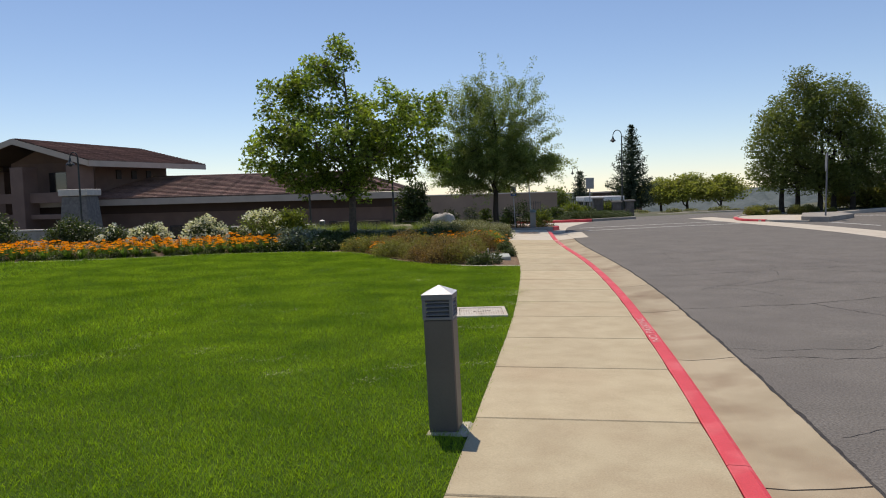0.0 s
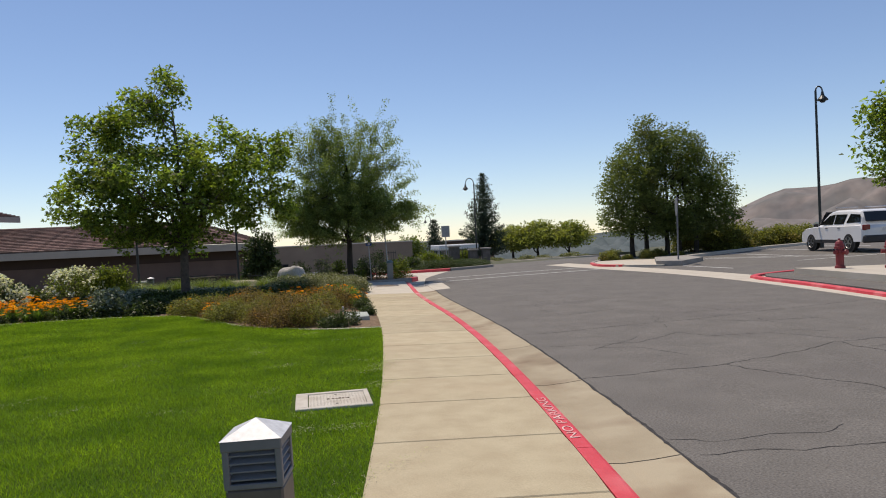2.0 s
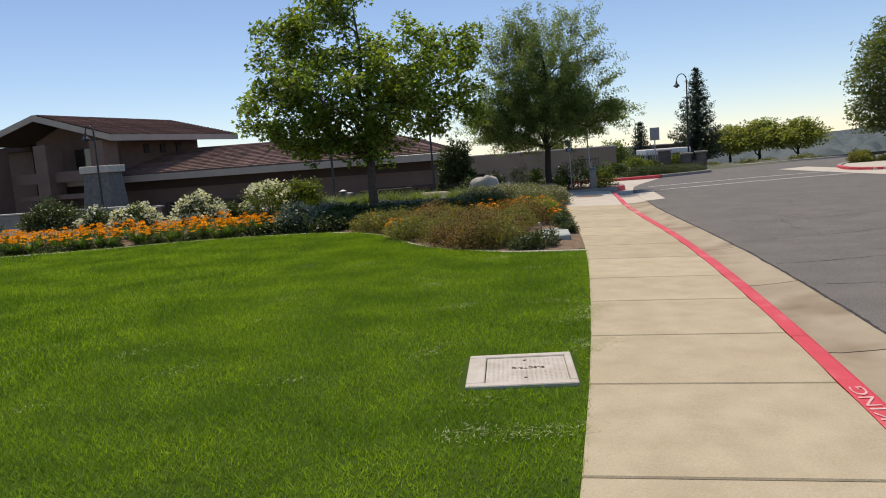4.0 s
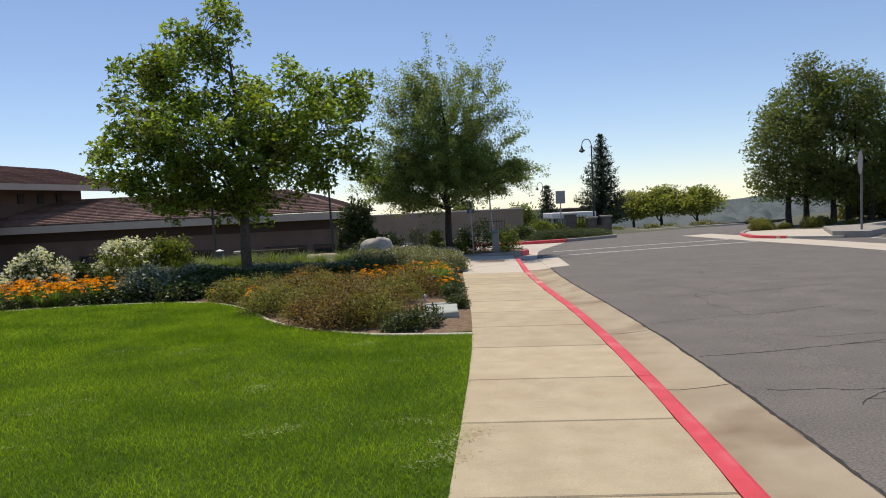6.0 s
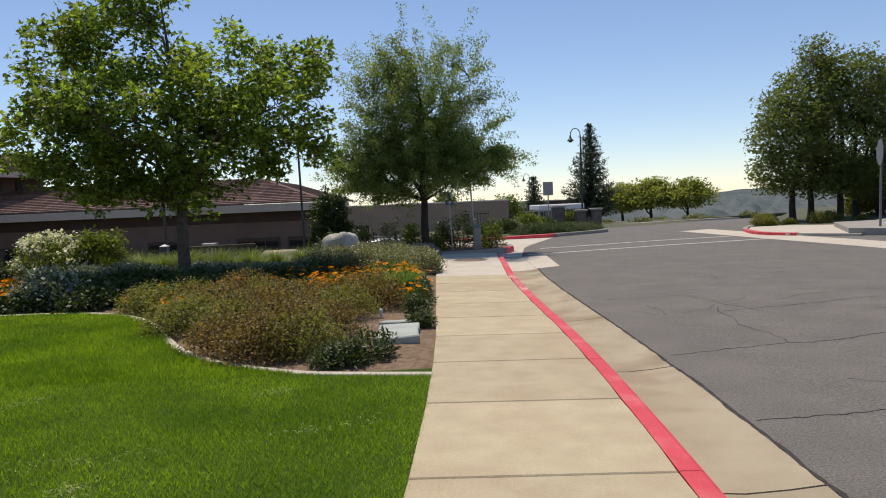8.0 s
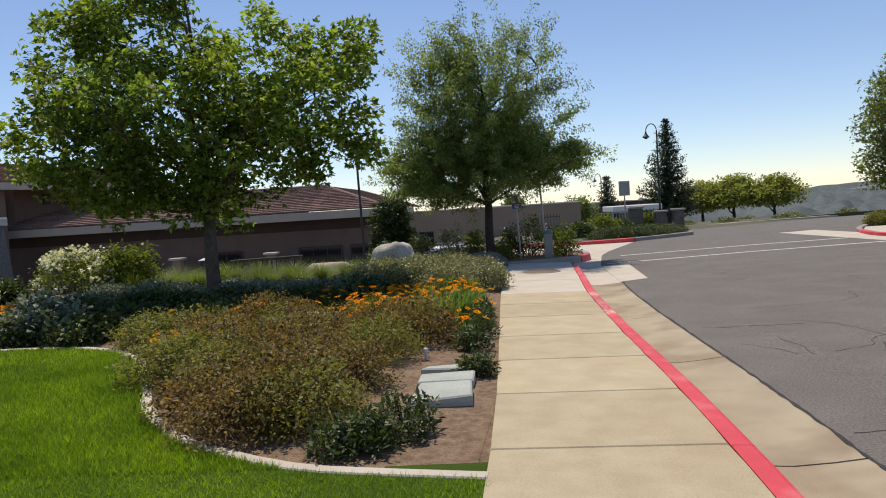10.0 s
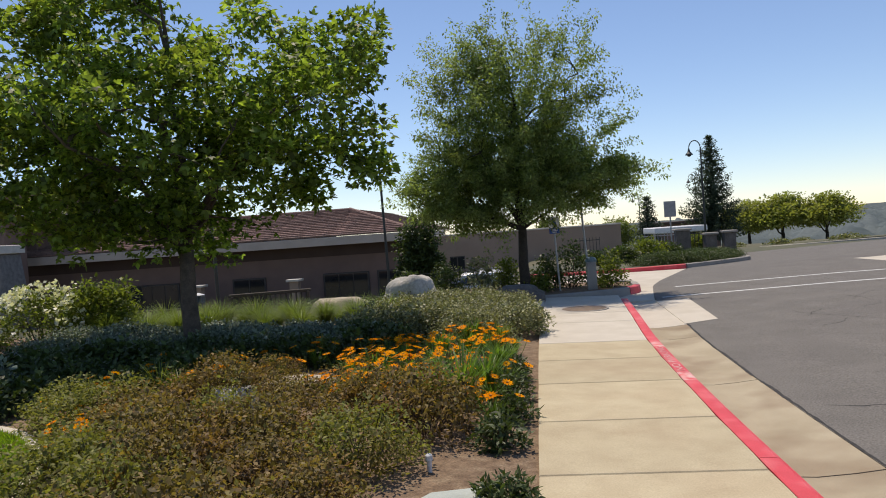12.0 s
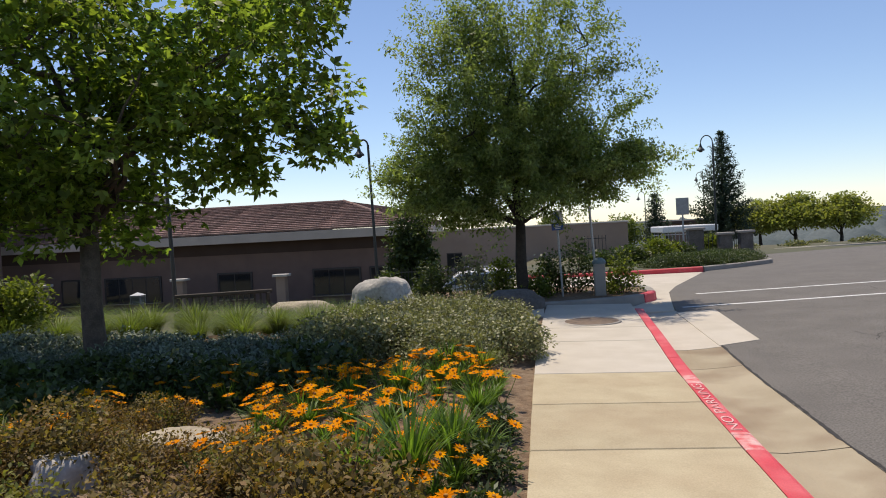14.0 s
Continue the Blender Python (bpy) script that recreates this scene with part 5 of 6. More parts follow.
# ---- bollard light ----
def bollard_light(m, label):
    """A square post with a louvred head and a shallow pyramid cap."""
    b = empty("bollard_light", m, label, "bollard", "bollard lights")
    w = 0.19
    part("shaft", box((w, w, 0.80), (0, 0, 0.36), 0.008), BRONZE, b)
    head = part("head", box((w + 0.004, w + 0.004, 0.02), (0, 0, 0.77), 0.003), HEAD_GREY, b)
    for sx in (-1, 1):
        for sy in (-1, 1):
            part("corner_post", box((0.022, 0.022, 0.13), (sx * (w / 2 - 0.008), sy * (w / 2 - 0.008), 0.835), 0.003), HEAD_GREY, head)
    part("core", box((w - 0.06, w - 0.06, 0.12), (0, 0, 0.835)), CAR_TRIM, head)
    for k in range(4):
        z = 0.795 + 0.028 * k
        bm = bmesh.new()
        lo = [bm.verts.new((sx * (w / 2 - 0.002), sy * (w / 2 - 0.002), z)) for sx, sy in ((-1, -1), (1, -1), (1, 1), (-1, 1))]
        hi = [bm.verts.new((sx * (w / 2 - 0.03), sy * (w / 2 - 0.03), z + 0.02)) for sx, sy in ((-1, -1), (1, -1), (1, 1), (-1, 1))]
        lo2 = [bm.verts.new(v.co + Vector((0, 0, -0.005))) for v in lo]
        for i in range(4):
            j = (i + 1) % 4
            bm.faces.new((lo[i], lo[j], hi[j], hi[i]))
            bm.faces.new((lo2[i], lo2[j], lo[j], lo[i]))
        part("louvre", bm, HEAD_GREY, head)
    part("band", box((w + 0.012, w + 0.012, 0.038), (0, 0, 0.912), 0.004), HEAD_GREY, head)
    bm = bmesh.new()
    r = w / 2 + 0.008
    base = [bm.verts.new((sx * r, sy * r, 0.931)) for sx, sy in ((-1, -1), (1, -1), (1, 1), (-1, 1))]
    tip = bm.verts.new((0, 0, 0.985))
    for i in range(4):
        bm.faces.new((base[i], base[(i + 1) % 4], tip))
    bm.faces.new(base[::-1])
    part("cap", bm, CAP_GREY, b, "pale pyramid cap")
    part("footing", box((0.28, 0.28, 0.1), (0.02, 0, -0.05), 0.015), CONCRETE_NEW, b, "pale concrete footing")
    return b


_b = bollard_light(pose(0.125, 4.83, 0.0, 0, -1.5, -8) @ Matrix.Diagonal((1, 1, 0.96, 1)), "bronze bollard light with louvred head on the lawn edge")
copy_thing(_b, pose(-5.34, 28.5, -0.3))["label"] = "bollard light half hidden behind the shrubs"

# ---- electric vault ----
vault = empty("utility_vault", pose(0.405, 9.485, -0.01, 0, 0, 1), "concrete utility vault lid set in the lawn", "vault")
bm = bmesh.new()
for size, at in (((0.72, 0.07, 0.12), (0, 0.325, -0.035)), ((0.72, 0.07, 0.12), (0, -0.325, -0.035)), ((0.12, 0.58, 0.12), (-0.30, 0, -0.035)), ((0.05, 0.58, 0.12), (0.335, 0, -0.035))):
    box(size, at, 0.006, bm)
part("frame", bm, VAULT, vault)
lid = part("lid", box((0.541, 0.572, 0.1), (0.037, 0, -0.034), 0.003), VAULT, vault)
part("lift_hole", lathe([(0.012, 0.0), (0.012, 0.0025)], 10, at=(0.03, -0.19, 0.016)), BLACK, lid)
part("lift_hole", lathe([(0.012, 0.0), (0.012, 0.0025)], 10, at=(0.03, 0.21, 0.016)), BLACK, lid)
bm = bmesh.new()
for i in range(17):
    for j in range(18):
        u, v = -0.215 + i * 0.0315, -0.265 + j * 0.0312
        if abs(v - 0.03) < 0.04 and abs(u - 0.05) < 0.15:
            continue
        a = radians(45 if (i + j) % 2 else -45)
        c, s = math.cos(a), math.sin(a)
        q = [bm.verts.new((u + c * p - s * r, v + s * p + c * r, 0.0172)) for p, r in ((-0.012, 0), (0, -0.004), (0.012, 0), (0, 0.004))]
        w = [bm.verts.new((k.co.x, k.co.y, 0.015)) for k in q]
        bm.faces.new(q)
        for k in range(4):
            bm.faces.new((q[k], w[k], w[(k + 1) % 4], q[(k + 1) % 4]))
part("tread", bm, VAULT, lid)
_t = bpy.data.curves.new("word", "FONT")
_t.body, _t.size, _t.extrude, _t.align_x, _t.align_y = "ELECTRIC", 0.052, 0.002, "CENTER", "CENTER"
_o = bpy.data.objects.new("word", _t)
scene.collection.objects.link(_o)
bpy.context.view_layer.update()
_me = bpy.data.meshes.new_from_object(_o.evaluated_get(bpy.context.evaluated_depsgraph_get()))
bpy.data.objects.remove(_o)
_me.materials.clear()
_me.materials.append(RUST)
part("lettering", _me, None, lid, "moulded word", pose(0.05, 0.03, 0.018, 0, 0, 180))


# ---- lamp posts ----
def lamp_post(m, h, label, reach=0.62, side=180, bell=1.0):
    """A slim post with a crook and a bell-shaped hood."""
    l = empty("street_lamp", m, label, "street lamp", "crook-arm street lamps")
    part("base", lathe([(0.13, 0), (0.13, 0.35), (0.09, 0.5), (0.075, 0.55)], 12), POLE, l)
    part("post", tube([(0, 0, 0.5), (0, 0, h * 0.6), (0, 0, h - 0.55)], [0.07 * bell ** 0.5, 0.058 * bell ** 0.5, 0.05 * bell ** 0.5], 10), POLE, l)
    a = radians(side)
    r = reach / 2
    pts = [(math.cos(a) * (r - r * math.cos(t)), math.sin(a) * (r - r * math.cos(t)), h - 0.6 + 0.28 * (t / math.pi) * 0 + math.sin(t) * r * 1.4) for t in np.linspace(0, math.pi, 12)]
    arm = part("arm", tube(pts, [0.035] * 12, 8), POLE, l)
    e = pts[-1]
    part("hood", lathe([(r * bell, z * bell) for r, z in ((0.045, 0.02), (0.07, -0.1), (0.1, -0.2), (0.24, -0.36), (0.25, -0.42), (0.2, -0.42))], 16, at=e), POLE, l)
    part("globe", lathe([(r * bell, z * bell) for r, z in ((0.12, -0.40), (0.13, -0.47), (0.07, -0.52))], 12, at=e), CAR_TRIM, l)
    return l


lamp_post(pose(13.7, 64.5, -0.6), 7.2, "dark crook-arm street lamp beside the conifer", 0.75)
lamp_post(pose(23.3, 108.0, -4.5), 11.2, "far dark street lamp beyond the road end", 0.8)
lamp_post(pose(17.0, 112.0, -5.0), 9.9, "far dark street lamp beyond the gate", 0.8)
lamp_post(pose(-4.0, 43.5, -2.15, 0, -1, 0), 7.5, "dark crook-arm lamp in front of the building", 0.36, 180, 0.8)
lamp_post(pose(-6.6, 32.5, -1.6, 0, -1, 0), 5.6, "dark crook-arm lamp behind the sycamore", 0.3, 180, 0.62)
lamp_post(pose(-23.85, 45.5, -2.0), 6.95, "dark crook-arm lamp before the entrance hall", 0.5)
lamp_post(pose(23.9, 33.9, 0.15), 8.1, "tall dark crook-arm lamp behind the parked car", 0.36, 0)


# ---- stones ----
def stone(name, at, dims, mat, label, seed, turn=0, flat=0.0):
    bm = bmesh.new()
    bmesh.ops.create_icosphere(bm, subdivisions=4, radius=1.0)
    for v in bm.verts:
        n = v.co.copy()
        f = 1 + 0.30 * noise.noise(n * 1.5 + Vector((seed, 0, 0))) + 0.09 * noise.noise(n * 3.4 + Vector((0, seed, 0))) + 0.03 * noise.noise(n * 9)
        v.co = n * f
        v.co.z = min(v.co.z, 1 - flat)
        v.co = Vector((v.co.x * dims[0], v.co.y * dims[1], v.co.z * dims[2]))
    me = bpy.data.meshes.new(name)
    bm.to_mesh(me)
    bm.free()
    me.materials.append(mat)
    me.polygons.foreach_set("use_smooth", np.ones(len(me.polygons), bool))
    ob = new(name, me)
    ob.matrix_basis = pose(*at, 0, 0, turn)
    return tagged(ob, label, "rock", "garden stones")


stone("boulder", (-0.62, 26.9, 0.30), (0.54, 0.45, 0.56), ROCK, "pale granite boulder standing among the grasses", 2.2, 10, 0.04)
stone("boulder", (-2.25, 28.2, 0.0), (0.72, 0.42, 0.42), ROCK_TAN, "rounded tan boulder half hidden by grasses", 5.1, 0, 0.1)
stone("boulder", (1.25, 29.1, 0.08), (0.55, 0.35, 0.3), ROCK_DARK, "dark boulder in the oak's shade", 7.3, 20, 0.1)
stone("garden_stone", (-0.8, 20.72, 0.07), (0.46, 0.24, 0.19), ROCK_TAN, "flat tan stone among the daisies", 3.7, -6, 0.25)
stone("garden_stone", (-1.2, 20.1, 0.1), (0.24, 0.18, 0.22), ROCK, "small pale stone among the shrubs", 9.4, 30, 0.2)
for k, (x, y, s) in enumerate([(17.0, 57.4, 0.3), (14.6, 57.2, 0.22), (24.5, 56.9, 0.35), (27.6, 57.3, 0.3), (12.2, 57.6, 0.3)]):
    stone("garden_stone", (x, y, -0.68), (s * 1.3, s, s * 0.8), ROCK, "pale stone beyond the road end", 11 + k, 40 * k)


def flagstone(outline, z, tilt, label):
    cx, cy = sum(p[0] for p in outline) / 4, sum(p[1] for p in outline) / 4
    bm = prism([(x - cx, y - cy) for x, y in outline], -0.1, 0.0, chamfer=0.012)
    bmesh.ops.recalc_face_normals(bm, faces=bm.faces)
    me = bpy.data.meshes.new("flagstone")
    bm.to_mesh(me)
    bm.free()
    me.materials.append(FLAG)
    ob = new("flagstone", me)
    ob.matrix_basis = pose(cx, cy, z - 0.016, *tilt, 0)
    tagged(ob, label, "flagstone", "stepping stones")


flagstone([(0.77, 16.70), (1.25, 16.76), (1.24, 17.16), (0.82, 17.18)], 0.085, (3, -2), "broad grey-green flagstone lying on bare soil")
flagstone([(0.79, 17.27), (1.25, 17.30), (1.26, 17.57), (0.80, 17.50)], 0.08, (4, 1), "grey-green flagstone lying on bare soil")
flagstone([(0.78, 17.72), (1.22, 17.72), (1.22, 17.98), (0.84, 17.84)], 0.075, (-2, 2), "grey-green flagstone lying on bare soil")
sprinkler = empty("sprinkler", pose(0.78, 18.3, 0.03), "small pale garden sprinkler riser", "sprinkler")
part("riser", lathe([(0.016, -0.05), (0.016, 0.07), (0.024, 0.075), (0.024, 0.105), (0.012, 0.115)], 10), CAP_GREY, sprinkler)

# cover in the pavement
cover = empty("manhole_cover", pose(2.5, 27.3, walk_z(2.5, 27.3) + 0.004), "round rusty iron cover in the pavement", "manhole cover")
part("rim", lathe([(0.45, -0.03), (0.45, 0.002), (0.41, 0.004), (0.41, -0.03)], 36), CONC_GREY, cover)
part("plate", lathe([(0.405, -0.03), (0.405, 0.004), (0.39, 0.007)], 36), RUST, cover)

# ---- islands, aprons and kerbs beyond the walk ----
def kerb_run(name, pts, mat, label, rise=0.15, wide=0.16, z0=None):
    line = smooth_line([(*p, 0) for p in pts], 0.4)
    for p in line:
        p.z = (z0 if z0 is not None else road_z(p.x, p.y)) - 0.01
    k = empty(name, pose(0, 0, 0), label, "kerb", kind="structure")
    for i in range(0, len(line) - 1, 6):
        seg = line[i:i + 7]
        if len(seg) > 1:
            part("curb_segment", sweep(seg, [(-wide / 2, -0.1), (-wide / 2, rise - 0.01), (-wide / 2 + 0.02, rise), (wide / 2 - 0.025, rise), (wide / 2, rise - 0.02), (wide / 2 + 0.03, -0.1)]), mat, k)


def pad(name, outline, z, mat, label, kind="pavement", thick=0.2):
    ob = empty(name, pose(0, 0, 0), label, kind, kind="structure")
    part("surface", prism(outline, z - thick, z), mat, ob)
    return ob


pad("pavement_apron", [(1.2, 33.5), (3.2, 33.4), (4.12, 32.6), (4.02, 30.9), (3.5, 29.95), (1.0, 29.65), (1.0, 29.3), (3.4, 29.0), (4.09, 29.14), (4.3, 30.5), (4.6, 32.3), (5.0, 33.6), (6.6, 37.8), (4.9, 37.75), (1.2, 37.95)], -0.128, CONCRETE_NEW, "pale concrete driveway apron beyond the pavement")
island_ground = tagged(part("planting_island", prism([(-0.6, 29.75), (1.66, 29.8), (3.4, 30.4), (3.92, 30.9), (4.02, 32.4), (3.2, 33.2), (-0.6, 33.4)], -0.3, 0.0), SOIL, None), "soil island under the oak", "soil", kind="structure")
kerb_run("island_curb", [(-0.6, 29.62), (1.66, 29.68), (3.35, 30.25), (3.74, 30.55)], CONC_GREY, "grey kerb of the planted island", 0.17, z0=-0.12)
kerb_run("island_curb", [(3.74, 30.55), (3.95, 30.85), (4.04, 31.15)], RED, "red painted kerb at the island corner", 0.17, z0=-0.12)
kerb_run("island_curb", [(4.04, 31.15), (4.1, 31.9), (4.05, 32.5), (3.3, 33.25)], CONC_GREY, "grey kerb on the driveway side of the island", 0.17, z0=-0.12)
kerb_run("planter_curb", [(1.6, 38.0), (3.4, 37.95), (5.0, 37.8), (6.6, 37.9)], RED, "red painted kerb of the far planter", 0.15)
kerb_run("planter_curb", [(6.6, 37.9), (7.8, 38.9), (9.0, 40.2), (9.45, 41.0), (9.5, 42.0), (9.2, 46.5)], CONC_GREY, "grey kerb of the far planter", 0.15)
tagged(part("planter_ground", prism([(1.6, 38.1), (5.0, 37.9), (6.55, 38.0), (7.7, 39.0), (8.9, 40.3, -0.08), (9.35, 41.1, -0.12), (9.4, 42.0, -0.15), (9.15, 46.5, -0.3), (9.0, 57, -0.65), (2.5, 57, -0.65), (1.6, 44, -0.1)], -1.2, 0.0), SCRUB, None), "dry planted ground of the far planter", "soil", kind="structure")
kerb_run("far_curb", [(9.0, 56.4), (14, 56.3), (20, 56.1), (30, 55), (44, 52)], CONCRETE_NEW, "pale kerb at the road end", 0.14)
tagged(part("far_verge", prism([(9.0, 56.5, -0.66), (20, 56.2, -0.3), (44, 52, 0.4), (60, 56, 0.2), (60, 66, -0.6), (9, 66, -0.8)], -4.5, 0), SCRUB, None), "dry grassy verge at the road end", "verge", kind="structure")

# far side of the road
kerb_run("entrance_island_curb", [(12.35, 30.3), (12.0, 31.2), (11.95, 32.2), (12.3, 33.6)], RED, "red painted kerb nose of the entrance island", 0.11)
kerb_run("entrance_island_curb", [(12.3, 33.6), (12.9, 34.8), (14.2, 36.6)], CONC_GREY, "grey kerb of the entrance island", 0.11)
pad("entrance_island", [(12.15, 30.5), (13.4, 28.9), (15.9, 31.3), (16.8, 33.3), (14.6, 34.9), (13.1, 34.9), (12.4, 33.6), (12.05, 32.0)], 0.10, CONCRETE_NEW, "pale concrete entrance island")
_blk = pad("sign_plinth", [(13.3, 29.3), (14.0, 28.5), (16.0, 30.6), (16.6, 33.2), (15.0, 33.0)], 0.24, CONC_GREY, "raised concrete kerb block under the sign", thick=0.4)
kerb_run("lot_curb", [(16.6, 33.2), (20.2, 35.3), (24, 37.4), (28, 39.4), (34, 42)], CONCRETE_NEW, "pale kerb along the car park edge", 0.16)
tagged(part("lot_verge", prism([(14.4, 37.0, 0.02), (13.1, 35.0, 0.06), (14.6, 35.0, 0.1), (16.7, 33.45, 0.12), (20.2, 35.4, 0.25), (24, 37.5, 0.32), (34, 42.1, 0.5), (48, 46, 0.6), (48, 53, 0.5), (25, 54.5, 0.1)], -1.5, 0), SCRUB, None), "grassy verge behind the car park kerb", "verge", kind="structure")
kerb_run("hydrant_island_curb", [(14.6, 21.9), (12.6, 21.4), (12.05, 20.5), (11.7, 18), (11.15, 15), (10.3, 11), (9.2, 5)], RED, "red painted kerb of the hydrant island", 0.09)
pad("hydrant_island", [(14.6, 21.7), (12.7, 21.25), (12.2, 20.4), (11.85, 18), (11.3, 15), (10.45, 11), (9.35, 5), (13, 5), (16.5, 20.5)], 0.10, ASPHALT, "asphalt surface of the hydrant island")
pad("hydrant_plinth", [(13.15, 20.6), (13.0, 19.2), (12.4, 15), (14.6, 14.5), (16, 19.7)], 0.26, CONCRETE_NEW, "pale concrete plinth under the hydrants", thick=0.35)


def hydrant(m, label):
    h = empty("fire_hydrant", m, label, "fire hydrant", "fire hydrants")
    part("barrel", lathe([(0.13, 0), (0.13, 0.06), (0.1, 0.07), (0.1, 0.5), (0.13, 0.51), (0.13, 0.56), (0.11, 0.57)], 16), HYDRANT, h)
    part("bonnet", lathe([(0.115, 0.57), (0.11, 0.64), (0.08, 0.70), (0.035, 0.73), (0.03, 0.78)], 16), HYDRANT, h)
    for a, r in ((0, 0.055), (180, 0.055), (270, 0.075)):
        d = Vector((math.cos(radians(a)), math.sin(radians(a)), 0))
        part("outlet", tube([Vector((0, 0, 0.42)) + d * 0.08, Vector((0, 0, 0.42)) + d * 0.17, Vector((0, 0, 0.42)) + d * 0.172, Vector((0, 0, 0.42)) + d * 0.2], [r * 0.85, r * 0.85, r, r], 12), HYDRANT, h)
    return h


hydrant(pose(13.75, 19.55, 0.26, 0, 0, 20), "dark red fire hydrant on a concrete plinth")
hydrant(pose(14.55, 18.75, 0.26, 0, 0, -30), "dark red fire hydrant on a concrete plinth")

# ---- signs ----
def octagon(r):
    return [(r * math.cos(math.pi / 8 + k * math.pi / 4), r * math.sin(math.pi / 8 + k * math.pi / 4)) for k in range(8)]


stop = empty("stop_sign", pose(14.33, 29.5, 0.24, 0, 1, 0), "stop sign seen edge-on, grey steel back", "road sign")
part("post", box((0.05, 0.05, 2.48), (0, 0, 1.24), 0.004), HEAD_GREY, stop)
bm = prism(octagon(0.38), -0.004, 0.004)
bmesh.ops.transform(bm, matrix=pose(0, 0, 2.08, 90, 0, 0), verts=bm.verts)
bmesh.ops.transform(bm, matrix=pose(0.0, 0.0, 0, 0, 0, -109) @ pose(0, -0.035, 0), verts=bm.verts)
part("plate", bm, HEAD_GREY, stop)
back_sign = empty("regulatory_sign", pose(8.1, 47.4, 0.0), "grey back of a rectangular road sign", "road sign")
part("post", box((0.06, 0.05, 2.2), (0, 0, 1.1), 0.004), SIGN_BACK, back_sign)
part("plate", box((0.55, 0.01, 0.7), (0, -0.03, 1.9), 0.003, None, 12), SIGN_BACK, back_sign)
park = empty("parking_sign", pose(2.28, 31.05, 0.0, 0, -2, 8), "white and blue accessible parking sign on a thin post", "road sign")
part("post", tube([(0, 0, -0.1), (0, 0, 1.75)], [0.022, 0.022], 8), SIGN_BACK, park)
pl = part("plate", box((0.24, 0.012, 0.24), (0, -0.03, 1.62), 0.004), SIGN_WHITE, park)
part("symbol", lathe([(0.055, 0), (0.055, 0.003), (0.04, 0.003)], 14), SIGN_BLUE, pl, "", pose(0, -0.037, 1.59, 90))
part("symbol", box((0.03, 0.006, 0.12), (-0.02, -0.038, 1.66), 0.002), SIGN_BLUE, pl)
pl2 = part("plate", box((0.24, 0.012, 0.13), (0, -0.03, 1.41), 0.004), SIGN_BLUE, park)
for k in range(3):
    part("text_bar", box((0.18 - 0.04 * k, 0.004, 0.016), (0, -0.038, 1.445 - 0.034 * k)), SIGN_WHITE, pl2)
stake = empty("sign_post", pose(3.0, 31.35, 0.0, 0, -3, 0), "bare thin steel post beside the concrete bollard", "post")
part("post", tube([(0, 0, -0.1), (0, 0, 2.6)], [0.026, 0.024], 8), SIGN_BACK, stake)
cb = empty("concrete_bollard", pose(3.02, 31.02, 0.0), "grey concrete bollard with a rounded teal top", "bollard")
part("shaft", box((0.22, 0.22, 0.66), (0, 0, 0.30), 0.02, None, 0, 2), CONC_GREY, cb)
part("cap", lathe([(0.13, 0.63), (0.135, 0.67), (0.11, 0.72), (0.05, 0.75)], 14), TEAL, cb)

# ---- island shrubs ----
for k, (x, y, r, h, m, lab) in enumerate([(0.45, 31.2, 0.38, 0.95, LEAF_HEDGE, "sparse leggy rose bush in the island"), (1.05, 31.6, 0.3, 0.8, LEAF_LIME, "sparse yellow-green bush in the island"), (2.05, 31.9, 0.35, 0.85, LEAF_DARK, "dark bush in the island"), (2.6, 31.9, 0.42, 1.1, LEAF_DARK, "dark bush in the island"),
                                          (3.5, 31.3, 0.36, 0.75, LEAF_LIME, "green rose bush at the island corner"), (-0.4, 31.5, 0.4, 0.8, LEAF_DARK, "sparse leggy bush in the island"), (1.7, 31.1, 0.4, 0.45, LEAF_LIME, "low yellow-green bush in the island"), (-1.3, 31.0, 0.5, 0.6, LEAF_DARK, "low dark bush in the island")]):
    shrub("island_bush", pose(x, y, 0.0), (r, r * 0.9, h), 85, 14, 0.075, 0.05, m, lab, "island bushes", 320 + k, 1.5, stem_r=0.008)
_fp = [(6.6, 39.1), (7.3, 39.6), (7.8, 40.3), (8.4, 41.1), (8.6, 42.0), (6.9, 40.6), (7.6, 41.6), (8.2, 42.9), (6.0, 39.2), (8.4, 43.8)]
first = shrub("groundcover_mound", pose(*_fp[0], 0.0), (0.95, 0.9, 0.34), 420, 24, 0.06, 0.026, LEAF_DARK, "low dense green mound in the far planter", "groundcover mounds", 340)
scatter(first, _fp[1:], 341, 0.85, 1.1, z=lambda x, y: -0.08)
for k, (x, y, r, h, m) in enumerate([(6.7, 45.5, 0.9, 0.85, LEAF_LIME), (7.6, 46.3, 0.7, 0.6, LEAF_DARK), (5.6, 45.0, 0.7, 0.6, LEAF_DARK), (9.6, 49.2, 0.6, 0.8, LEAF_LIME), (4.4, 43.5, 0.8, 0.5, LEAF_DARK)]):
    shrub("fence_bush", pose(x, y, -0.25), (r, r, h), 200, 14, 0.12, 0.08, m, "leafy bush beside the iron fence", "fence bushes", 350 + k)
_vg = [(21.6, 38.0), (20.2, 39.0), (23.0, 39.6), (25.0, 40.6), (27.5, 42), (24, 42.5), (26.2, 40.2), (29.5, 43)]
_vl = [(13.9, 35.6), (14.9, 35.7), (15.7, 35.2), (16.6, 34.6), (16.2, 35.9), (15.3, 36.5), (17.4, 35.4), (14.5, 36.6), (17.0, 36.7), (18.4, 36.0)]
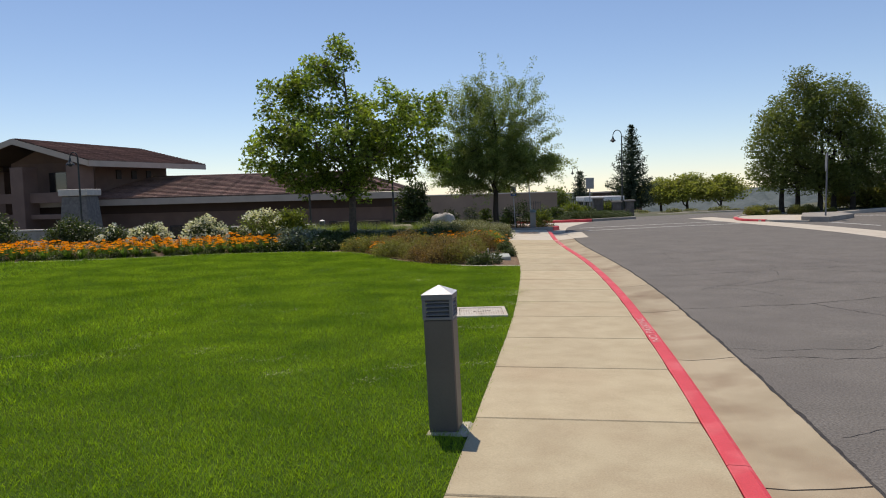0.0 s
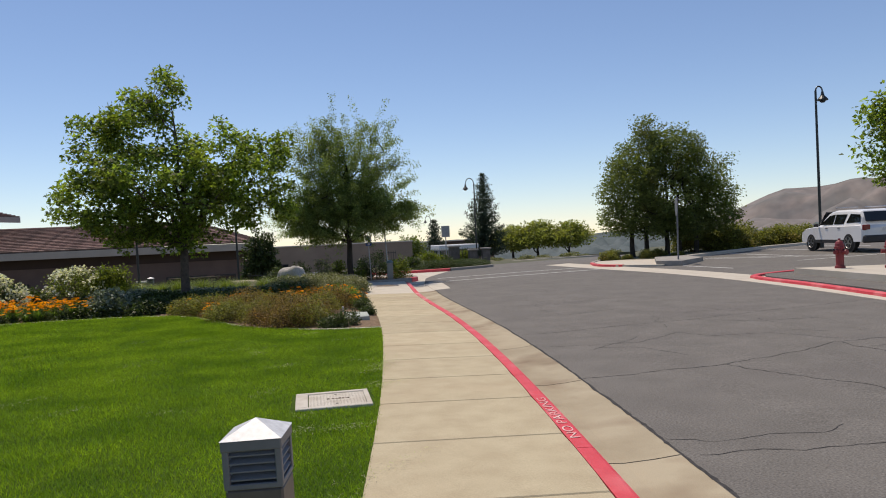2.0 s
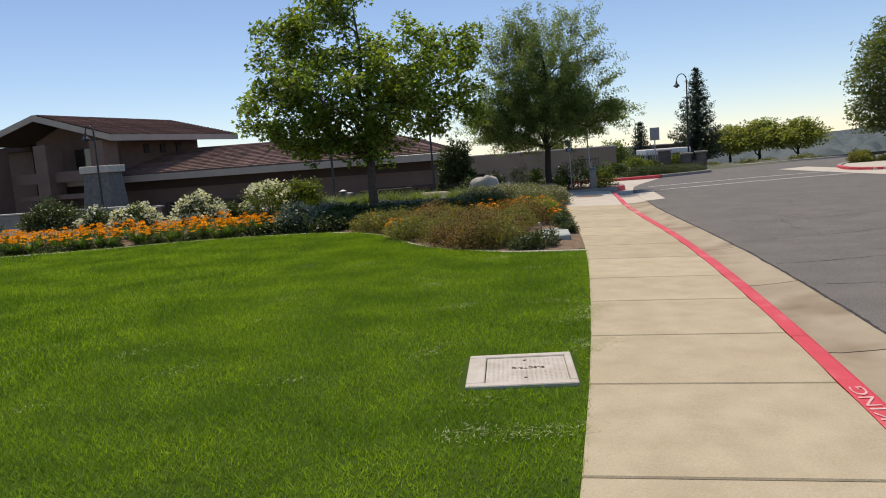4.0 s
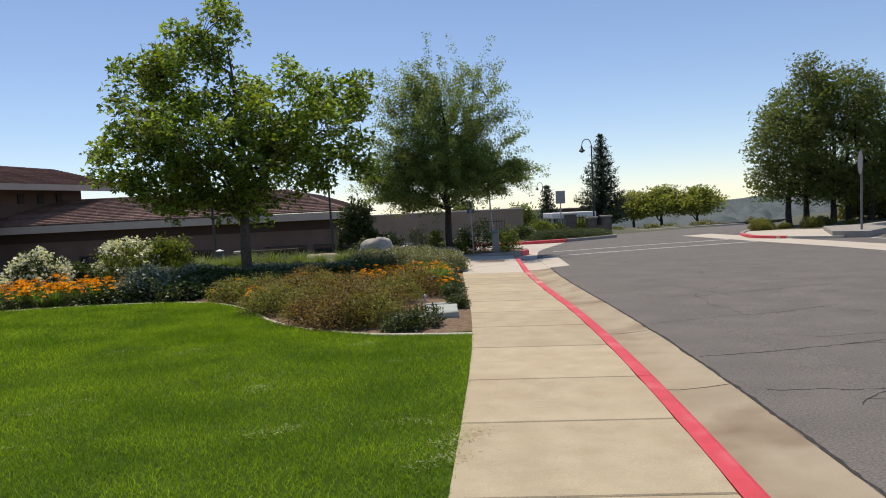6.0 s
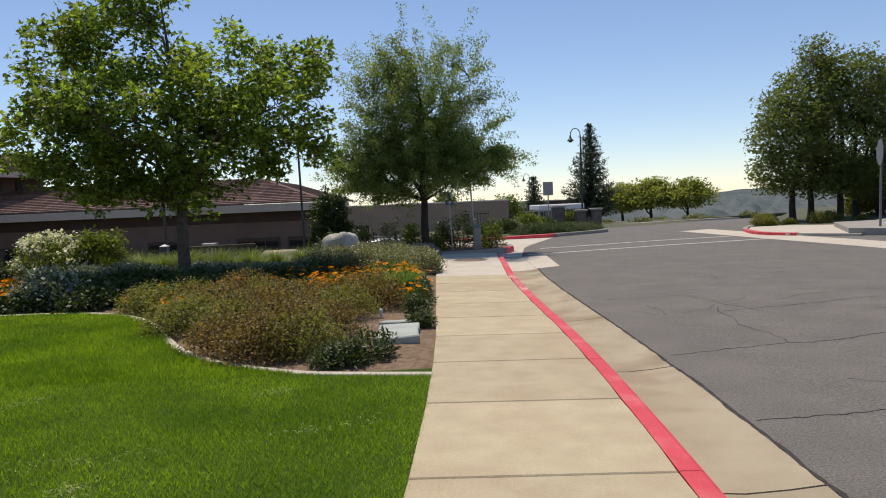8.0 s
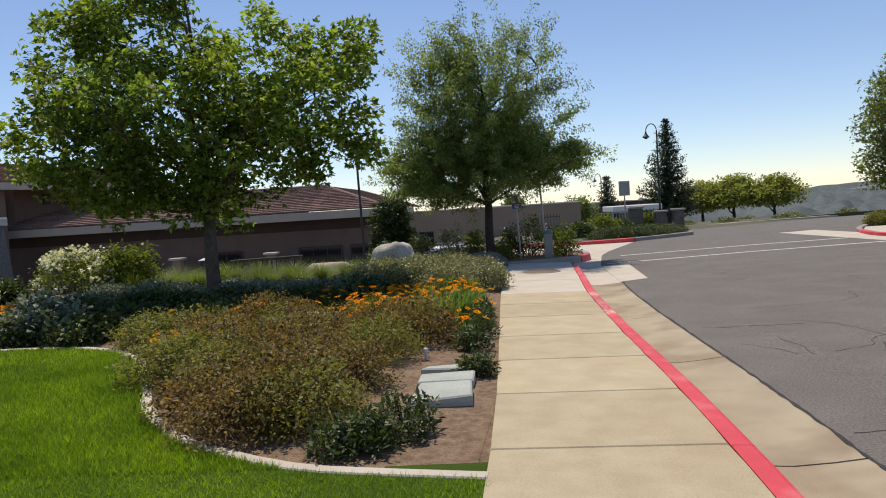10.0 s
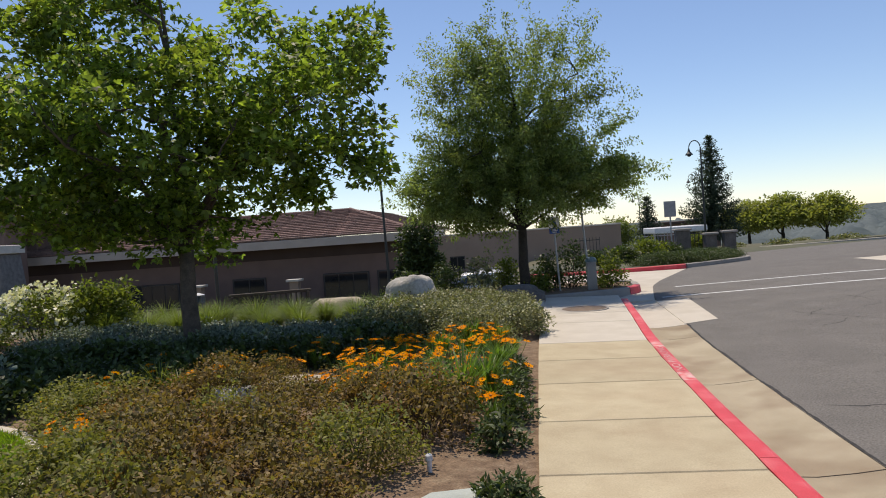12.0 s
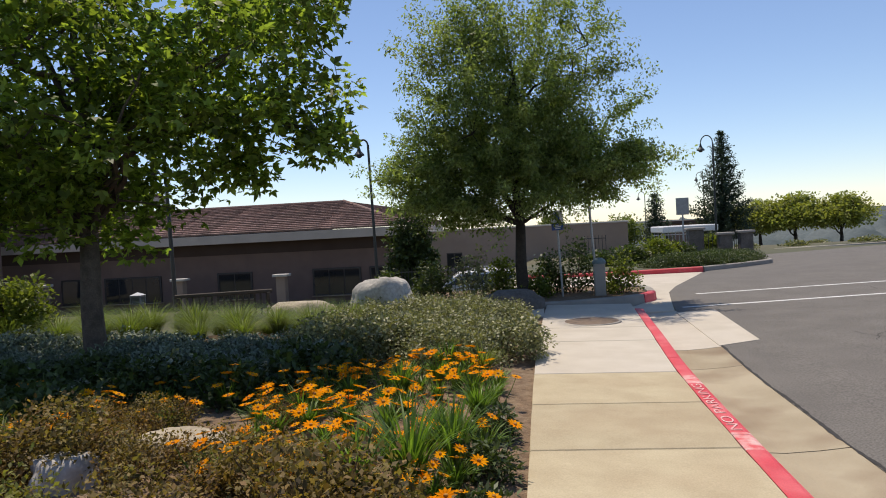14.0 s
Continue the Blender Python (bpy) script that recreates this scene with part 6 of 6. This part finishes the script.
first = shrub("verge_bush", pose(*_vg[0], 0.2), (1.2, 1.1, 1.15), 300, 18, 0.16, 0.09, LEAF_OLIVE, "wild green bush on the car park verge", "verge bushes", 360, stem_r=0.012)
scatter(first, _vg[1:], 361, 0.6, 1.0, z=lambda x, y: 0.25)
scatter(first, _vl[::2] + _vl[1::3], 362, 0.22, 0.42, z=lambda x, y: 0.06)
_ev = spots(10, 34, 57.5, 63, 3.4, 370)
first = shrub("low_bush", pose(*_ev[0], -0.7), (0.8, 0.7, 0.42), 130, 13, 0.14, 0.1, LEAF_HEDGE, "low grey-green bush beyond the road end", "low bushes beyond the road", 371)
scatter(first, _ev[1:], 372, 0.5, 1.2, z=lambda x, y: -0.7)

# ---- fence with pillars ----
fence = empty("iron_fence", pose(0, 0, 0), "pale iron picket fence with grey pillars", "fence")
for k, (x, y, w, h) in enumerate([(8.75, 48.3, 0.6, 1.2), (9.9, 48.0, 0.5, 0.95), (10.7, 47.9, 0.5, 1.0)]):
    p = part("pillar", box((w, w, h), (x, y, h / 2 - 0.32), 0.02), ROCK_DARK, fence)
    part("cap", box((w + 0.14, w + 0.14, 0.1), (x, y, h - 0.27), 0.02), CONC_GREY, p)
for x0, x1, y0, y1, mat in ((7.0, 8.55, 48.6, 48.3, SIGN_BACK), (4.2, 5.1, 49.0, 48.9, POLE), (9.1, 9.6, 48.2, 48.1, POLE), (10.2, 10.4, 48.0, 47.9, POLE)):
    n = max(3, int((x1 - x0) / 0.14))
    for z in (-0.1, 0.72):
        part("rail", tube([(x0, y0, z), (x1, y1, z)], [0.02, 0.02], 6), mat, fence)
    for i in range(n + 1):
        t = i / n
        part("picket", box((0.022, 0.022, 1.15), (x0 + (x1 - x0) * t, y0 + (y1 - y0) * t, 0.27)), mat, fence)
low_fence = empty("iron_gate", pose(0, 0, 0), "dark iron picket gate before the annex", "fence")
for z in (-1.2, -0.1):
    part("rail", tube([(-3.6, 44.0, z), (-0.4, 43.6, z)], [0.02, 0.02], 6), POLE, low_fence)
for i in range(24):
    t = i / 23
    part("picket", box((0.02, 0.02, 1.35), (-3.6 + 3.2 * t, 44.0 - 0.4 * t, -0.6)), POLE, low_fence)

# white canopy and dark block behind the fence
canopy = empty("white_canopy", pose(0, 0, -1.6), "long white flat-roofed canopy behind the fence", "canopy")
part("roof", box((3.6, 3.0, 0.42), (12.2, 67.0, 2.26), 0.05, None, 6), SIGN_WHITE, canopy)
for dx in (-1.6, 0, 1.6):
    part("post", box((0.14, 0.14, 2.2), (12.2 + dx, 66.0 + 0.1 * dx, 1.2), 0.01), SIGN_BACK, canopy)
block = empty("far_building", pose(0, 0, -4.3), "low dark flat-roofed building in the distance", "building")
part("wall", box((6.0, 5.0, 5.1), (19.2, 96.0, 2.55)), STUCCO, block)
part("roof", box((6.4, 5.5, 0.3), (19.2, 96.0, 5.2), 0.03), BAND, block)

# ---- bench ----
bench = empty("garden_bench", pose(-3.95, 28.95, -0.42, 0, 0, 18), "dark wooden garden bench half hidden by grasses", "bench")
for k in range(3):
    part("seat_slat", box((1.7, 0.12, 0.035), (0, -0.14 + 0.14 * k, 0.45), 0.008), WOOD_DARK, bench)
part("top_rail", box((1.75, 0.05, 0.07), (0, 0.24, 0.92), 0.012), WOOD_DARK, bench)
for k in range(15):
    part("back_slat", box((0.04, 0.02, 0.4), (-0.77 + 0.11 * k, 0.24, 0.69), 0.004), WOOD_DARK, bench)
for sx in (-0.8, 0.8):
    for sy in (-0.2, 0.22):
        part("leg", box((0.06, 0.06, 0.9 if sy > 0 else 0.62), (sx, sy, 0.45 if sy > 0 else 0.31), 0.006), WOOD_DARK, bench)
    part("armrest", box((0.06, 0.5, 0.04), (sx, 0.0, 0.64), 0.01), WOOD_DARK, bench)


# ---- car ----
def wheel_spokes(s):
    """A rim ring with five double spokes."""
    bm = lathe([(0.235, s * 0.10), (0.25, s * 0.128), (0.225, s * 0.13), (0.21, s * 0.10)], 24)
    for k in range(5):
        a = 72 * k
        bmesh.ops.create_cube(bm, size=1.0, matrix=pose(0, 0, s * 0.118, 0, 0, a) @ pose(0.12, 0, 0) @ Matrix.Diagonal((0.22, 0.05, 0.02, 1)))
    return bm


def suv(m, label):
    """A large five-door estate car, nose to +y."""
    c = empty("suv", m, label, "car", "parked cars")
    half = 0.96
    low = [(-2.42, 0.42), (-2.48, 0.62), (-2.46, 0.95), (-2.36, 1.08), (1.15, 1.06), (2.05, 0.98), (2.38, 0.82), (2.45, 0.6), (2.4, 0.38)]

    def loft(sections, name, mat, parent):
        bm = bmesh.new()
        rings = [[bm.verts.new((x, y, z)) for y, z in prof] for x, prof in sections]
        for a, b in zip(rings, rings[1:]):
            for i in range(len(a)):
                j = (i + 1) % len(a)
                bm.faces.new((a[i], a[j], b[j], b[i]))
        bm.faces.new(rings[0])
        bm.faces.new(rings[-1][::-1])
        return part(name, bm, mat, parent, smooth=False)

    def pulled(f, lift=0.0):
        return [(y * f, 0.4 + (z - 0.4) * (1 - lift)) for y, z in low]

    body = loft([(-half, pulled(0.955, 0.05)), (-half + 0.06, pulled(0.985, 0.01)), (-half + 0.2, pulled(1.0)), (half - 0.2, pulled(1.0)), (half - 0.06, pulled(0.985, 0.01)), (half, pulled(0.955, 0.05))], "body", CAR_WHITE, c)
    cab = [(-2.34, 1.04), (-2.2, 1.4), (-2.02, 1.64), (-1.3, 1.71), (-0.2, 1.71), (0.25, 1.64), (1.22, 1.05)]

    def cabin(f, top):
        return [(y * f, 1.03 + (z - 1.03) * top) for y, z in cab]

    loft([(-half + 0.05, cabin(0.96, 0.06)), (-half + 0.2, cabin(0.975, 0.9)), (-half + 0.32, cabin(0.99, 1.0)), (half - 0.32, cabin(0.99, 1.0)), (half - 0.2, cabin(0.975, 0.9)), (half - 0.05, cabin(0.96, 0.06))], "cabin", CAR_WHITE, c)
    for s in (-1, 1):
        for pts in ([(-2.16, 1.2), (-2.06, 1.5), (-1.42, 1.54), (-1.22, 1.17)], [(-1.02, 1.14), (-1.16, 1.53), (-0.36, 1.54), (-0.3, 1.13)], [(-0.22, 1.13), (-0.27, 1.54), (0.12, 1.5), (0.86, 1.12)]):
            bm = bmesh.new()
            vs = []
            for d in (0.0, 0.03):
                for y, z in pts:
                    t = (z - 1.03) / 0.7
                    x = s * (half - 0.055 - 0.16 * t + d - 0.005)
                    vs.append(bm.verts.new((x, y, z)))
            n = len(pts)
            bm.faces.new(vs[:n])
            bm.faces.new(vs[n:][::-1])
            for i in range(n):
                j = (i + 1) % n
                bm.faces.new((vs[i], vs[j], vs[n + j], vs[n + i]))
            part("side_window", bm, CAR_GLASS, c)
        for y in (-0.75, 0.2):
            part("door_handle", box((0.03, 0.2, 0.03), (s * (half + 0.005), y, 0.98), 0.008), CAR_TRIM, c)
        part("mirror", box((0.2, 0.1, 0.14), (s * (half + 0.1), 0.85, 1.12), 0.03), CAR_TRIM, c)
        part("sill_trim", box((0.05, 3.0, 0.14), (s * (half - 0.01), 0, 0.43), 0.01), CAR_TRIM, c)
        part("roof_rail", tube([(s * 0.62, -1.6, 1.8), (s * 0.62, 0.0, 1.82)], [0.02, 0.02], 6), CHROME, c)
        part("tail_lamp", box((0.3, 0.1, 0.22), (s * (half - 0.17), -2.42, 0.98), 0.03), TAIL, c)
        for y in (-1.45, 1.5):
            w = part("wheel", lathe([(0.2, -0.12), (0.35, -0.11), (0.37, -0.07), (0.37, 0.07), (0.35, 0.11), (0.2, 0.12)], 24), BLACK, c, "", pose(s * (half - 0.1), y, 0.38, 0, 90, 0))
            part("rim", wheel_spokes(-1), CHROME, w)
            part("rim", wheel_spokes(+1), CHROME, w)
            part("arch", lathe([(0.45, -0.01), (0.45, 0.02), (0.38, 0.02)], 24), CAR_TRIM, c, "", pose(s * (half - 0.015), y, 0.42, 0, 90, 0))
    part("rear_window", box((1.5, 0.05, 0.42), (0, -2.2, 1.38), 0.02), CAR_GLASS, c, "", None).data.transform(Matrix.Translation((0, -2.2, 1.38)) @ Matrix.Rotation(radians(-21), 4, "X") @ Matrix.Translation((0, 2.2, -1.38)) @ Matrix.Translation((0, -0.07, 0)))
    part("windscreen", box((1.5, 0.05, 0.85), (0, 0.88, 1.40), 0.02), CAR_GLASS, c).data.transform(Matrix.Translation((0, 0.88, 1.40)) @ Matrix.Rotation(radians(50), 4, "X") @ Matrix.Translation((0, -0.88, -1.40)))
    part("rear_bumper", box((1.86, 0.22, 0.3), (0, -2.42, 0.52), 0.05), CAR_TRIM, c)
    part("number_plate", box((0.5, 0.02, 0.16), (0, -2.5, 0.9), 0.004), SIGN_WHITE, c)
    return c


_car = suv(pose(22.6, 30.2, road_z(22.6, 30), 0, 0, -9), "white estate car parked nose to the kerb")
copy_thing(_car, pose(-1.2, 49.5, -2.15, 0, 0, 95))["label"] = "white estate car behind the iron gate"

# ---- more trees, far woods ----
tree("side_tree", (-20.3, 28.5, -0.4), 0.13, 1.8, [(0, 0, 4.0, 1.5, 1.5, 1.5), (0.5, 0, 3.0, 1.1, 1.1, 0.8), (-0.5, 0, 5.0, 0.9, 0.9, 0.8)], 150, 60, 0.22, 0.06, LEAF_OAK, BARK, "fine-leaved tree beyond the lawn", seed=41, limbs=9, spray=0.4)
tree("side_tree", (20.0, 23.4, 0.1), 0.14, 2.0, [(0, 0, 4.0, 1.7, 1.7, 1.7), (0.6, 0, 3.0, 1.3, 1.3, 0.9), (-0.5, 0, 5.0, 1.0, 1.0, 0.9)], 170, 70, 0.28, 0.11, LEAF_SYC, BARK, "green tree in the car park", seed=43, limbs=9)
# the tree tops of the valley, seen from above, as one uneven sheet
_v, _f, _na, _nd = [], [], 420, 70
for i in range(_na):
    a = radians(-16 + 80 * i / (_na - 1))
    for j in range(_nd):
        d = 100 * 9.0 ** (j / (_nd - 1))
        x, y = d * math.sin(a), d * math.cos(a)
        w = 1 + d / 260
        bump = abs(noise.noise(Vector((x / (2.2 * w), y / (2.2 * w), 0.7)))) * 2.0 * w + noise.noise(Vector((x / (14 * w), y / (14 * w), 4.1))) * 1.6 * w
        _v.append((x, y, max(ground_z(x, y) - 1.0, -3.3 - 0.006 * (d - 100) + bump - (6.0 if j == 0 else 0.0))))
for i in range(_na - 1):
    for j in range(_nd - 1):
        k = i * _nd + j
        _f.append((k, k + 1, k + _nd + 1, k + _nd))
# the haze over these tree tops is only their painted colour
tagged(new("far_woods", fast_mesh("far_woods", _v, _f, [LEAF_HAZE], smooth=True)), "valley woods with blue-grey haze painted into their colour", "trees", kind="stuff")
for k, (x, y, h) in enumerate([(9.2, 74, 2.6), (6.0, 66, 2.2), (4.0, 80, 3.0)]):
    tree("far_tree", (x, y, -1.2), 0.1, 1.0, [(0, 0, 0.7 * h, 1.4, 1.3, 0.45 * h)], 90, 30, 0.25, 0.14, LEAF_BIG, BARK_DARK, "leafy green tree behind the wall", seed=51 + k, limbs=6, group="trees behind the wall", twigs=10)
